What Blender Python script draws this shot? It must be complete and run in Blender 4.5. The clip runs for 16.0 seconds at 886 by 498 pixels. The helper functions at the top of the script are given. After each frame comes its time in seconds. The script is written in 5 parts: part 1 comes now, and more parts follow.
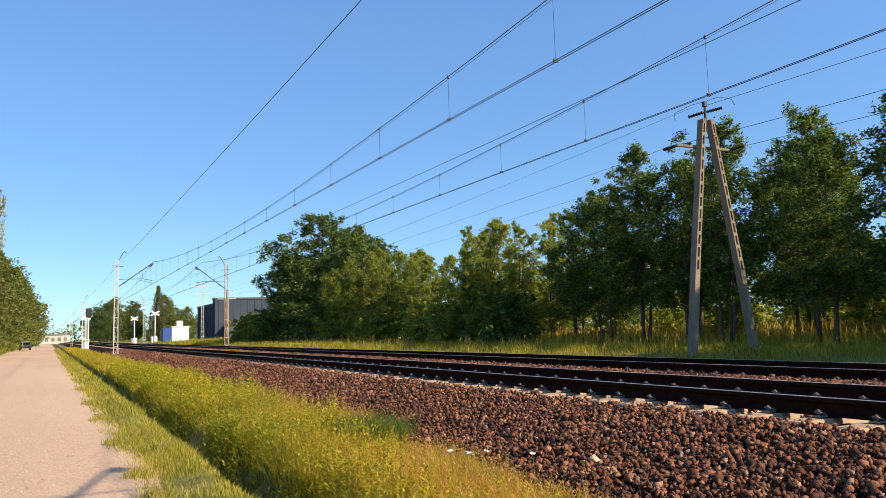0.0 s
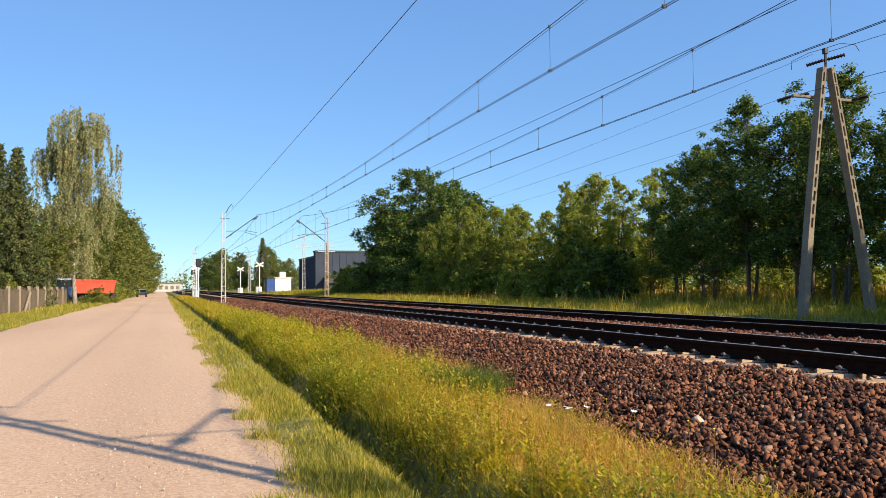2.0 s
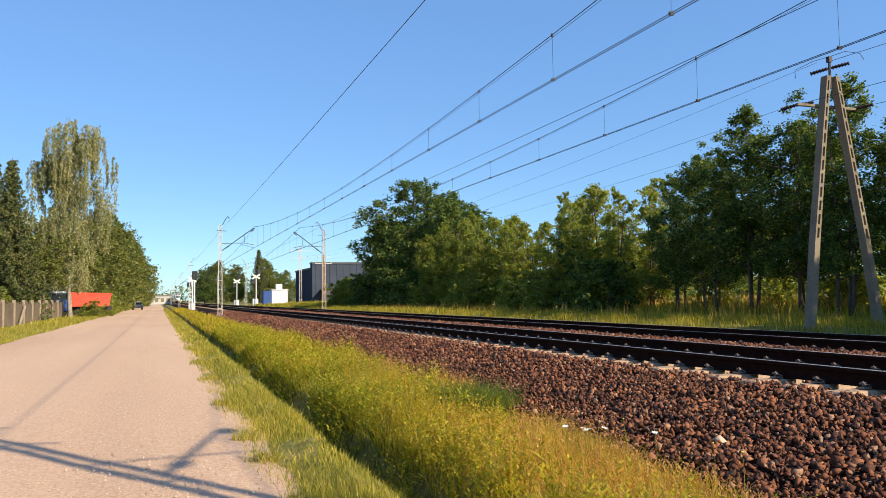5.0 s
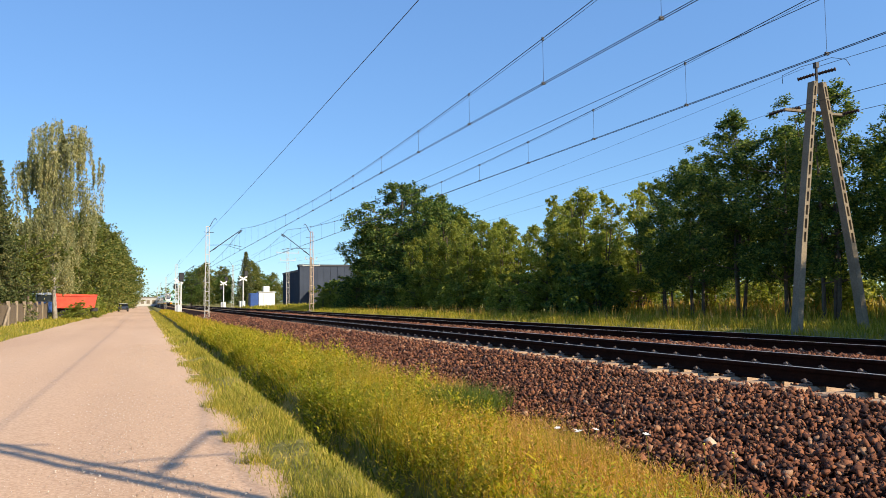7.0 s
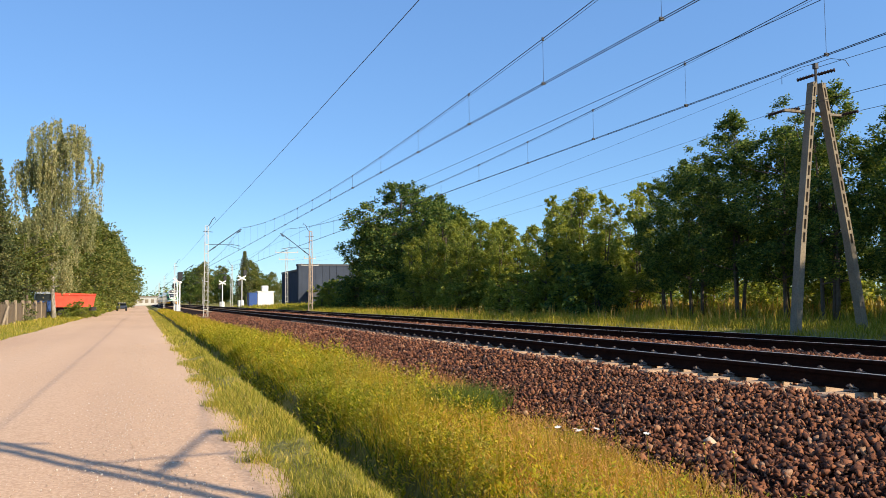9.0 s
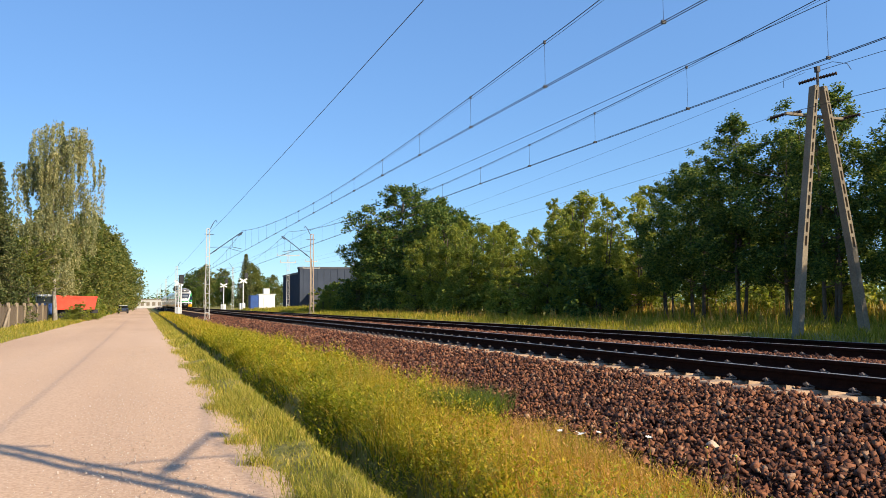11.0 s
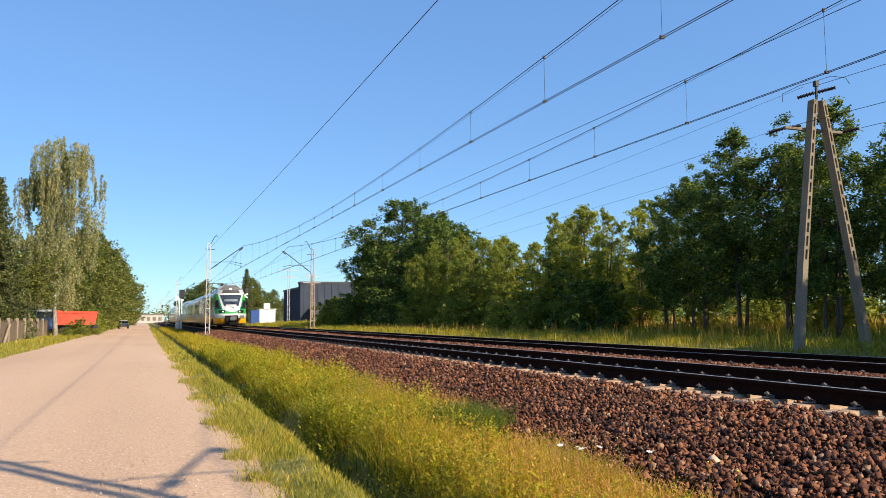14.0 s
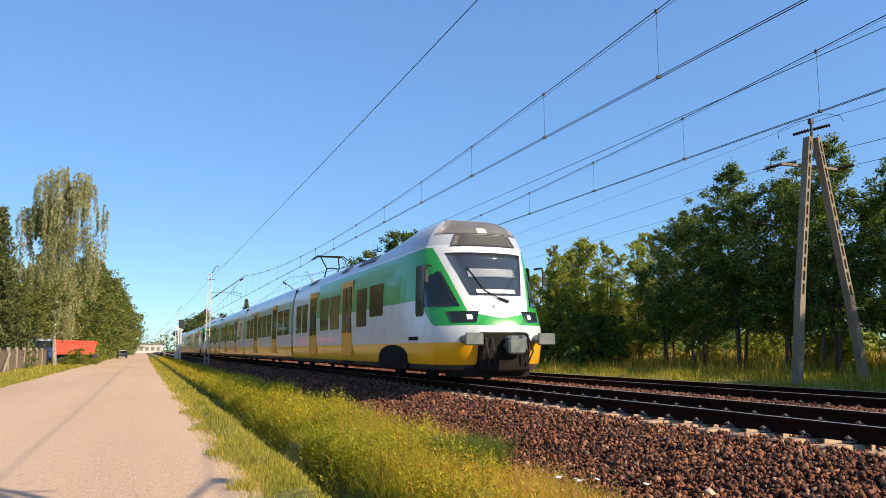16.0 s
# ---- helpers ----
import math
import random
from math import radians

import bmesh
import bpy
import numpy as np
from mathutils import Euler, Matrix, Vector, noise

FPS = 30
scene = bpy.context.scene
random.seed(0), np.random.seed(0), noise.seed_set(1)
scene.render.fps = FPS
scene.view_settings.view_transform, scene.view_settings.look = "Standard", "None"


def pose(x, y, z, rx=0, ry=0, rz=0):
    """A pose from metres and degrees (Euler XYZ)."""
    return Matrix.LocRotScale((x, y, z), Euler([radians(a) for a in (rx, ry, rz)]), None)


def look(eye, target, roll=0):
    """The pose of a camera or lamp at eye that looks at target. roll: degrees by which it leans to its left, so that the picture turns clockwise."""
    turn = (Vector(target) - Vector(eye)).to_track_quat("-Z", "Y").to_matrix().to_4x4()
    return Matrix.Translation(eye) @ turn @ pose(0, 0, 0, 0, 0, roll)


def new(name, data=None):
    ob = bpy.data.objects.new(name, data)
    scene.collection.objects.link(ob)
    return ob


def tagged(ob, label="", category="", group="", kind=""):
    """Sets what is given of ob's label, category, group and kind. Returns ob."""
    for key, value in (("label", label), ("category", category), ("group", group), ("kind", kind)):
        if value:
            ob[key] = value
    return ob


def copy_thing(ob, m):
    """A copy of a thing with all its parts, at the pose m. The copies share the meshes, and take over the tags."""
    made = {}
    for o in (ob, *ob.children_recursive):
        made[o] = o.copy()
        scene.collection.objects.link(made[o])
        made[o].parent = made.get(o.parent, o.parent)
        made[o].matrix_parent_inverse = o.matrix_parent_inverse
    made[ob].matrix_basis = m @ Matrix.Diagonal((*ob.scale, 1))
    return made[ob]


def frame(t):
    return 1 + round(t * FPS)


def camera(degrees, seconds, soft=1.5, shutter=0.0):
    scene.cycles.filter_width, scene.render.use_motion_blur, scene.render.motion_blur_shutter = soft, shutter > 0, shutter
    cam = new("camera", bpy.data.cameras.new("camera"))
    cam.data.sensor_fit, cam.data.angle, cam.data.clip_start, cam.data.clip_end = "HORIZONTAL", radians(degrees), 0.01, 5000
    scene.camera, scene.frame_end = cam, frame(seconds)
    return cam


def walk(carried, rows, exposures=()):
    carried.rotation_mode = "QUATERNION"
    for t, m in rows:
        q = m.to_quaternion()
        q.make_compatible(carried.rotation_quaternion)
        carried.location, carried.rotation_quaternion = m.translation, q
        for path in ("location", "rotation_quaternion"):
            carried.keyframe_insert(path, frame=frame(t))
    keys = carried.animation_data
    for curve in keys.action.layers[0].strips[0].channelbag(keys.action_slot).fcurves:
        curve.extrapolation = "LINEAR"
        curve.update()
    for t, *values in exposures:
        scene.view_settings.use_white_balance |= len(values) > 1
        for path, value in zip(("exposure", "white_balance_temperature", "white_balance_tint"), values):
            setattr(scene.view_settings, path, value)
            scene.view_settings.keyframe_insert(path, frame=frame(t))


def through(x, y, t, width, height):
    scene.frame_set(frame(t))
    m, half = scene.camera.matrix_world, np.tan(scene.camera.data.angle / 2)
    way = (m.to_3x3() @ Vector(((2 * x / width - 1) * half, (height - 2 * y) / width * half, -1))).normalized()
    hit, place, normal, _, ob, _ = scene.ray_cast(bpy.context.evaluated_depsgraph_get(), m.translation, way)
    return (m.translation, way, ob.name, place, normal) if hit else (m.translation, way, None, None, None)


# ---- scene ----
# The camera and its walk: held by hand on a gravel road beside a double track.
cam = camera(59.0, 16.0, soft=0.85)
PATH = [
    (0.0, pose(0.09, -0.42, 1.545, 95.83, 1.76, -26.58)),
    (0.5, pose(0.079, -0.323, 1.52, 93.782, 1.134, -23.355)),
    (1.0, pose(0.09, -0.31, 1.515, 92.71, 0.74, -20.34)),
    (1.5, pose(0.085, -0.34, 1.522, 92.67, 0.6, -19.58)),
    (2.0, pose(0.085, -0.32, 1.522, 92.73, 0.55, -19.67)),
    (2.5, pose(0.09, -0.25, 1.532, 92.89, 0.52, -19.74)),
    (3.0, pose(0.11, -0.14, 1.553, 92.98, 0.63, -19.755)),
    (5.5, pose(0.063, 0.0, 1.565, 93.618, 0.917, -20.074)),
    (6.0, pose(0.057, -0.003, 1.564, 93.680, 0.840, -20.493)),
    (6.5, pose(0.04, 0.004, 1.561, 93.717, 0.709, -20.770)),
    (7.0, pose(0.022, 0.001, 1.555, 93.726, 0.632, -20.839)),
    (7.5, pose(0.009, 0.007, 1.554, 93.697, 0.495, -20.886)),
    (8.0, pose(0.001, -0.0, 1.552, 93.704, 0.489, -20.913)),
    (8.5, pose(0.001, -0.001, 1.552, 93.708, 0.522, -20.914)),
    (9.0, pose(-0.006, -0.011, 1.554, 93.710, 0.534, -20.935)),
    (11.5, pose(-0.007, 0.003, 1.551, 94.006, 0.451, -20.825)),
    (12.0, pose(-0.002, 0.002, 1.552, 94.076, 0.480, -20.789)),
    (12.5, pose(0.0, 0.0, 1.55, 94.200, 0.500, -20.770)),
    (13.0, pose(0.002, 0.004, 1.55, 94.375, 0.516, -20.760)),
    (13.5, pose(-0.001, -0.011, 1.55, 94.645, 0.552, -20.753)),
    (14.0, pose(-0.0, -0.004, 1.549, 94.995, 0.563, -20.789)),
    (14.5, pose(-0.003, -0.017, 1.55, 95.434, 0.592, -20.792)),
    (15.0, pose(-0.007, -0.04, 1.553, 95.932, 0.566, -20.809)),
    (15.5, pose(-0.051, -0.12, 1.56, 96.605, 0.420, -20.825)),
    (16.0, pose(-0.096, -0.2, 1.566, 97.267, 0.231, -20.824)),
]
walk(cam, PATH)

# ---- sky and sun ----
SUN = Vector((0.565 * math.cos(radians(32.5)), -0.825 * math.cos(radians(32.5)), math.sin(radians(32.5))))
world = bpy.data.worlds.new("sky")
scene.world = world
world.use_nodes = True
wn = world.node_tree.nodes
sky = wn.new("ShaderNodeTexSky")
sky.sky_type = "NISHITA"
sky.sun_disc = False
sky.sun_elevation = radians(32.5)
sky.sun_rotation = math.atan2(SUN.x, SUN.y)
sky.altitude = 100
sky.air_density, sky.dust_density, sky.ozone_density = 0.72, 0.3, 1.6
tint = wn.new("ShaderNodeMix")
tint.data_type, tint.blend_type = "RGBA", "MULTIPLY"
tint.inputs[0].default_value, tint.inputs[7].default_value = 1.0, (0.775, 0.985, 1.12, 1)
world.node_tree.links.new(sky.outputs[0], tint.inputs[6])
# the clear sky deepens smoothly from the horizon upward
up = wn.new("ShaderNodeSeparateXYZ")
world.node_tree.links.new(wn.new("ShaderNodeTexCoord").outputs["Generated"], up.inputs[0])
deep = wn.new("ShaderNodeMapRange")
deep.interpolation_type = "SMOOTHSTEP"
for k, value in enumerate((0.0, 0.55, 0.63, 1.18), 1):
    deep.inputs[k].default_value = value
world.node_tree.links.new(up.outputs[2], deep.inputs[0])
scale = wn.new("ShaderNodeVectorMath")
scale.operation = "SCALE"
world.node_tree.links.new(tint.outputs[2], scale.inputs[0])
# and it is paler on the side toward the sun
pale = wn.new("ShaderNodeMapRange")
for k, value in enumerate((-0.3, 0.8, 0.95, 1.2), 1):
    pale.inputs[k].default_value = value
world.node_tree.links.new(up.outputs[0], pale.inputs[0])
gain = wn.new("ShaderNodeMath")
gain.operation = "MULTIPLY"
world.node_tree.links.new(deep.outputs[0], gain.inputs[0])
world.node_tree.links.new(pale.outputs[0], gain.inputs[1])
world.node_tree.links.new(gain.outputs[0], scale.inputs["Scale"])
world.node_tree.links.new(scale.outputs[0], wn["Background"].inputs[0])
wn["Background"].inputs[1].default_value = 0.13
sun_data = bpy.data.lights.new("sun", "SUN")
sun_data.energy, sun_data.angle, sun_data.color = 5.0, radians(0.53), (1.0, 0.83, 0.58)
sun = new("sun", sun_data)
sun.matrix_basis = look((0, 0, 60), Vector((0, 0, 60)) - SUN)
scene.view_settings.exposure = 0.58


# ---- materials ----
def material(name, rough=0.8, metal=0.0):
    m = bpy.data.materials.new(name)
    m.use_nodes = True
    b = m.node_tree.nodes["Principled BSDF"]
    b.inputs["Roughness"].default_value, b.inputs["Metallic"].default_value = rough, metal
    return m, m.node_tree, b


def ramp(nt, fac, stops):
    r = nt.nodes.new("ShaderNodeValToRGB")
    els = r.color_ramp.elements
    while len(els) < len(stops):
        els.new(0.5)
    for e, (p, c) in zip(els, stops):
        e.position, e.color = p, (*c, 1)
    nt.links.new(fac, r.inputs[0])
    return r.outputs[0]


def tex(nt, kind, scale, detail=4.0, stretch=None):
    co = nt.nodes.new("ShaderNodeTexCoord").outputs["Object"]
    if stretch:
        mp = nt.nodes.new("ShaderNodeMapping")
        mp.inputs["Scale"].default_value = stretch
        nt.links.new(co, mp.inputs[0])
        co = mp.outputs[0]
    n = nt.nodes.new("ShaderNodeTexNoise" if kind == "noise" else "ShaderNodeTexVoronoi")
    nt.links.new(co, n.inputs["Vector"])
    n.inputs["Scale"].default_value = scale
    if kind == "noise":
        n.inputs["Detail"].default_value = detail
        return n.outputs["Fac"]
    return n.outputs["Distance"]


def mix(nt, fac, a, b, mode="MIX"):
    m = nt.nodes.new("ShaderNodeMix")
    m.data_type, m.blend_type = "RGBA", mode
    for sock, v in ((m.inputs[0], fac), (m.inputs[6], a), (m.inputs[7], b)):
        if isinstance(v, (int, float)):
            sock.default_value = v
        elif isinstance(v, tuple):
            sock.default_value = (*v, 1)
        else:
            nt.links.new(v, sock)
    return m.outputs[2]


def bump(nt, b, height, strength, dist=0.02):
    n = nt.nodes.new("ShaderNodeBump")
    n.inputs["Strength"].default_value, n.inputs["Distance"].default_value = strength, dist
    nt.links.new(height, n.inputs["Height"])
    nt.links.new(n.outputs[0], b.inputs["Normal"])


def worn(name, c1, c2, scale=3.0, rough=0.7, metal=0.0, fine=40.0, relief=0.15, stretch=None, shine=0.5):
    """A surface that varies between two colours at two scales, with fine relief."""
    m, nt, b = material(name, rough, metal)
    b.inputs["Specular IOR Level"].default_value = shine
    a = tex(nt, "noise", scale, 6, stretch)
    f = tex(nt, "noise", fine, 3)
    col = ramp(nt, a, [(0.3, c1), (0.7, c2)])
    col = mix(nt, 0.35, col, ramp(nt, f, [(0.3, tuple(v * 0.75 for v in c1)), (0.7, tuple(min(1, v * 1.2) for v in c2))]))
    nt.links.new(col, b.inputs["Base Color"])
    if relief:
        bump(nt, b, f, relief)
    return m


def foliage(name, stops, through=0.35, rough=0.6):
    """Leaves and blades: each piece has its own tone, and light comes through."""
    m, nt, b = material(name, rough)
    geo = nt.nodes.new("ShaderNodeNewGeometry")
    col = ramp(nt, geo.outputs["Random Per Island"], stops)
    big = ramp(nt, tex(nt, "noise", 0.55, 3), [(0.3, (0.75, 0.8, 0.75)), (0.7, (1.2, 1.1, 1.0))])
    col = mix(nt, 1.0, col, big, "MULTIPLY")
    nt.links.new(col, b.inputs["Base Color"])
    b.inputs["Specular IOR Level"].default_value = 0.25
    tr = nt.nodes.new("ShaderNodeBsdfTranslucent")
    nt.links.new(mix(nt, 1.0, col, (1.25, 1.15, 0.5), "MULTIPLY"), tr.inputs[0])
    ms = nt.nodes.new("ShaderNodeMixShader")
    ms.inputs[0].default_value = through
    nt.links.new(b.outputs[0], ms.inputs[1])
    nt.links.new(tr.outputs[0], ms.inputs[2])
    nt.links.new(ms.outputs[0], nt.nodes["Material Output"].inputs[0])
    return m


def make_soil():
    m, nt, b = material("meadow soil", 0.95)
    a, f = tex(nt, "noise", 0.35, 6), tex(nt, "noise", 9.0, 6)
    col = ramp(nt, a, [(0.3, (0.15, 0.14, 0.022)), (0.55, (0.24, 0.21, 0.035)), (0.75, (0.30, 0.24, 0.06))])
    col = mix(nt, 0.5, col, ramp(nt, f, [(0.35, (0.08, 0.07, 0.018)), (0.7, (0.28, 0.25, 0.05))]))
    nt.links.new(col, b.inputs["Base Color"])
    bump(nt, b, f, 0.7, 0.12)
    return m


def make_road():
    m, nt, b = material("gravel road", 0.92)
    a = tex(nt, "noise", 0.22, 5, (1.0, 0.18, 1.0))
    g = tex(nt, "noise", 26.0, 5)
    v = tex(nt, "voronoi", 38.0)
    col = ramp(nt, a, [(0.32, (0.49, 0.305, 0.19)), (0.5, (0.63, 0.415, 0.265)), (0.66, (0.73, 0.51, 0.34))])
    col = mix(nt, 0.42, col, ramp(nt, g, [(0.36, (0.36, 0.205, 0.12)), (0.64, (0.80, 0.57, 0.40))]))
    col = mix(nt, 0.3, col, ramp(nt, v, [(0.05, (0.66, 0.54, 0.44)), (0.3, (0.40, 0.28, 0.19))]))
    nt.links.new(col, b.inputs["Base Color"])
    bump(nt, b, v, 0.35, 0.012)
    return m


def stone_mat(name, stops, object_random=False, grain=0.3):
    m, nt, b = material(name, 0.85)
    src = nt.nodes.new("ShaderNodeObjectInfo").outputs["Random"] if object_random else nt.nodes.new("ShaderNodeNewGeometry").outputs["Random Per Island"]
    col = ramp(nt, src, stops)
    g = tex(nt, "noise", 60.0, 4)
    col = mix(nt, grain, col, ramp(nt, g, [(0.3, (0.020, 0.007, 0.004)), (0.7, (0.18, 0.068, 0.034))]))
    nt.links.new(col, b.inputs["Base Color"])
    bump(nt, b, g, 0.4, 0.01)
    return m


STONES = [(0.0, (0.018, 0.0045, 0.002)), (0.3, (0.075, 0.021, 0.008)), (0.6, (0.20, 0.066, 0.026)), (0.9, (0.34, 0.135, 0.062)), (1.0, (0.46, 0.29, 0.18))]
M_SOIL, M_ROAD = make_soil(), make_road()
M_STONE = stone_mat("ballast stone", STONES)
M_STONE1 = stone_mat("ballast stone single", STONES, True)
# near-black base: the shade in the gaps between stones is put into its colour
M_BED_SHADE = worn("shade-dark base below the ballast", (0.010, 0.004, 0.0025), (0.03, 0.012, 0.008), 6.0, 0.95, 0, 18.0, 0.9, None, 0.1)
M_PEBBLE = stone_mat("road pebble", [(0.0, (0.42, 0.29, 0.2)), (0.6, (0.62, 0.48, 0.36)), (1.0, (0.78, 0.68, 0.57))], False, 0.08)
M_SLEEPER = worn("weathered concrete sleeper", (0.30, 0.19, 0.115), (0.50, 0.35, 0.23), 5.0, 0.9)
M_CONCRETE = worn("weathered concrete", (0.15, 0.12, 0.085), (0.27, 0.225, 0.16), 2.0, 0.9, 0, 25.0, 0.3)
# brown rust, with the deep shade of the rail sides painted into it
M_RAIL_SHADE = worn("rusty rail steel darkened for shade", (0.014, 0.005, 0.003), (0.032, 0.012, 0.007), 8.0, 0.95, 0.0, 40, 0.15, None, 0.08)
M_HEAD = worn("polished rail head", (0.34, 0.31, 0.29), (0.46, 0.43, 0.41), 2.0, 0.45, 0.35, 60, 0.02)
M_CLIP = worn("rusty clip steel", (0.15, 0.11, 0.09), (0.30, 0.24, 0.2), 9.0, 0.6, 0.3)
M_MAST = worn("galvanised mast steel", (0.42, 0.41, 0.38), (0.58, 0.56, 0.52), 3.0, 0.6, 0.1)
M_RUST = worn("rust red mast steel", (0.33, 0.22, 0.16), (0.50, 0.40, 0.33), 0.8, 0.75)
M_WIRE = worn("dark wire", (0.025, 0.025, 0.03), (0.05, 0.05, 0.055), 2.0, 0.6, 0.2, 30, 0)
M_INSUL = worn("brown insulator", (0.03, 0.014, 0.01), (0.05, 0.025, 0.016), 5.0, 0.6, 0, 40, 0.1, None, 0.2)
M_BARK = worn("grey brown bark", (0.075, 0.055, 0.04), (0.15, 0.115, 0.085), 6.0, 0.95, 0, 30, 0.6)
M_BIRCH = worn("birch bark", (0.14, 0.11, 0.09), (0.5, 0.46, 0.4), 4.0, 0.9, 0, 20, 0.4)
M_LEAF = foliage("broad leaves", [(0.0, (0.026, 0.062, 0.02)), (0.5, (0.075, 0.145, 0.038)), (1.0, (0.28, 0.33, 0.075))], 0.42)
M_LEAF_L = foliage("light leaves", [(0.0, (0.12, 0.18, 0.04)), (0.5, (0.26, 0.32, 0.07)), (1.0, (0.46, 0.47, 0.14))], 0.6)
M_LEAF_R = foliage("roadside leaves", [(0.0, (0.075, 0.11, 0.026)), (0.5, (0.15, 0.185, 0.045)), (1.0, (0.31, 0.30, 0.10))], 0.4)
M_LEAF_B = foliage("birch leaves", [(0.0, (0.19, 0.21, 0.10)), (0.5, (0.31, 0.32, 0.16)), (1.0, (0.45, 0.43, 0.26))], 0.4)
M_NEEDLE = foliage("spruce needles", [(0.0, (0.045, 0.07, 0.024)), (0.6, (0.11, 0.135, 0.045)), (1.0, (0.22, 0.21, 0.085))], 0.2)
M_TALL = foliage("tall meadow grass", [(0.0, (0.21, 0.235, 0.012)), (0.3, (0.38, 0.345, 0.018)), (0.7, (0.57, 0.43, 0.035)), (1.0, (0.70, 0.48, 0.12))], 0.42)
M_DRY = foliage("dry meadow grass", [(0.0, (0.36, 0.29, 0.03)), (0.35, (0.53, 0.35, 0.06)), (0.8, (0.62, 0.35, 0.12)), (1.0, (0.70, 0.48, 0.22))], 0.4)
M_SHORT = foliage("short verge grass", [(0.0, (0.18, 0.20, 0.022)), (0.5, (0.34, 0.33, 0.045)), (0.85, (0.50, 0.41, 0.09)), (1.0, (0.60, 0.45, 0.16))], 0.35)
M_HERB = foliage("meadow herb leaves", [(0.0, (0.17, 0.215, 0.014)), (0.4, (0.36, 0.385, 0.024)), (0.8, (0.54, 0.475, 0.04)), (1.0, (0.70, 0.54, 0.09))], 0.5)
M_SEED = foliage("dry seed heads", [(0.0, (0.34, 0.17, 0.05)), (0.5, (0.54, 0.29, 0.10)), (1.0, (0.68, 0.44, 0.19))], 0.4)
M_WEED = foliage("dark green weeds", [(0.0, (0.075, 0.125, 0.022)), (1.0, (0.17, 0.225, 0.04))], 0.4)
M_FAR = foliage("rough grass by the trees", [(0.0, (0.16, 0.18, 0.016)), (0.5, (0.30, 0.29, 0.026)), (0.85, (0.43, 0.36, 0.045)), (1.0, (0.5, 0.36, 0.1))], 0.35)
M_FLOWER = worn("white petals", (0.75, 0.73, 0.65), (0.82, 0.8, 0.74), 5, 0.7, 0, 30, 0)
M_YFLOWER = worn("yellow petals", (0.65, 0.5, 0.04), (0.75, 0.6, 0.08), 5, 0.7, 0, 30, 0)


# ---- mesh helpers ----
def mesh_of(name, verts, faces, mats, smooth=False, face_mats=None):
    me = bpy.data.meshes.new(name)
    me.from_pydata([tuple(v) for v in verts], [], [tuple(f) for f in faces])
    for m in mats if isinstance(mats, (list, tuple)) else [mats]:
        me.materials.append(m)
    if face_mats is not None:
        me.polygons.foreach_set("material_index", face_mats)
    if smooth:
        me.polygons.foreach_set("use_smooth", [True] * len(me.polygons))
    me.update()
    return me


def quick_mesh(name, verts, faces, mat, smooth=False):
    """A large mesh from arrays: verts (n, 3), faces (m, k) of one size."""
    me = bpy.data.meshes.new(name)
    n, (m, k) = len(verts), faces.shape
    me.vertices.add(n)
    me.vertices.foreach_set("co", np.ascontiguousarray(verts, dtype=np.float32).ravel())
    me.loops.add(m * k)
    me.loops.foreach_set("vertex_index", np.ascontiguousarray(faces, dtype=np.int32).ravel())
    me.polygons.add(m)
    me.polygons.foreach_set("loop_start", np.arange(0, m * k, k, dtype=np.int32))
    me.materials.append(mat)
    if smooth:
        me.polygons.foreach_set("use_smooth", np.ones(m, dtype=bool))
    me.update(calc_edges=True)
    return me


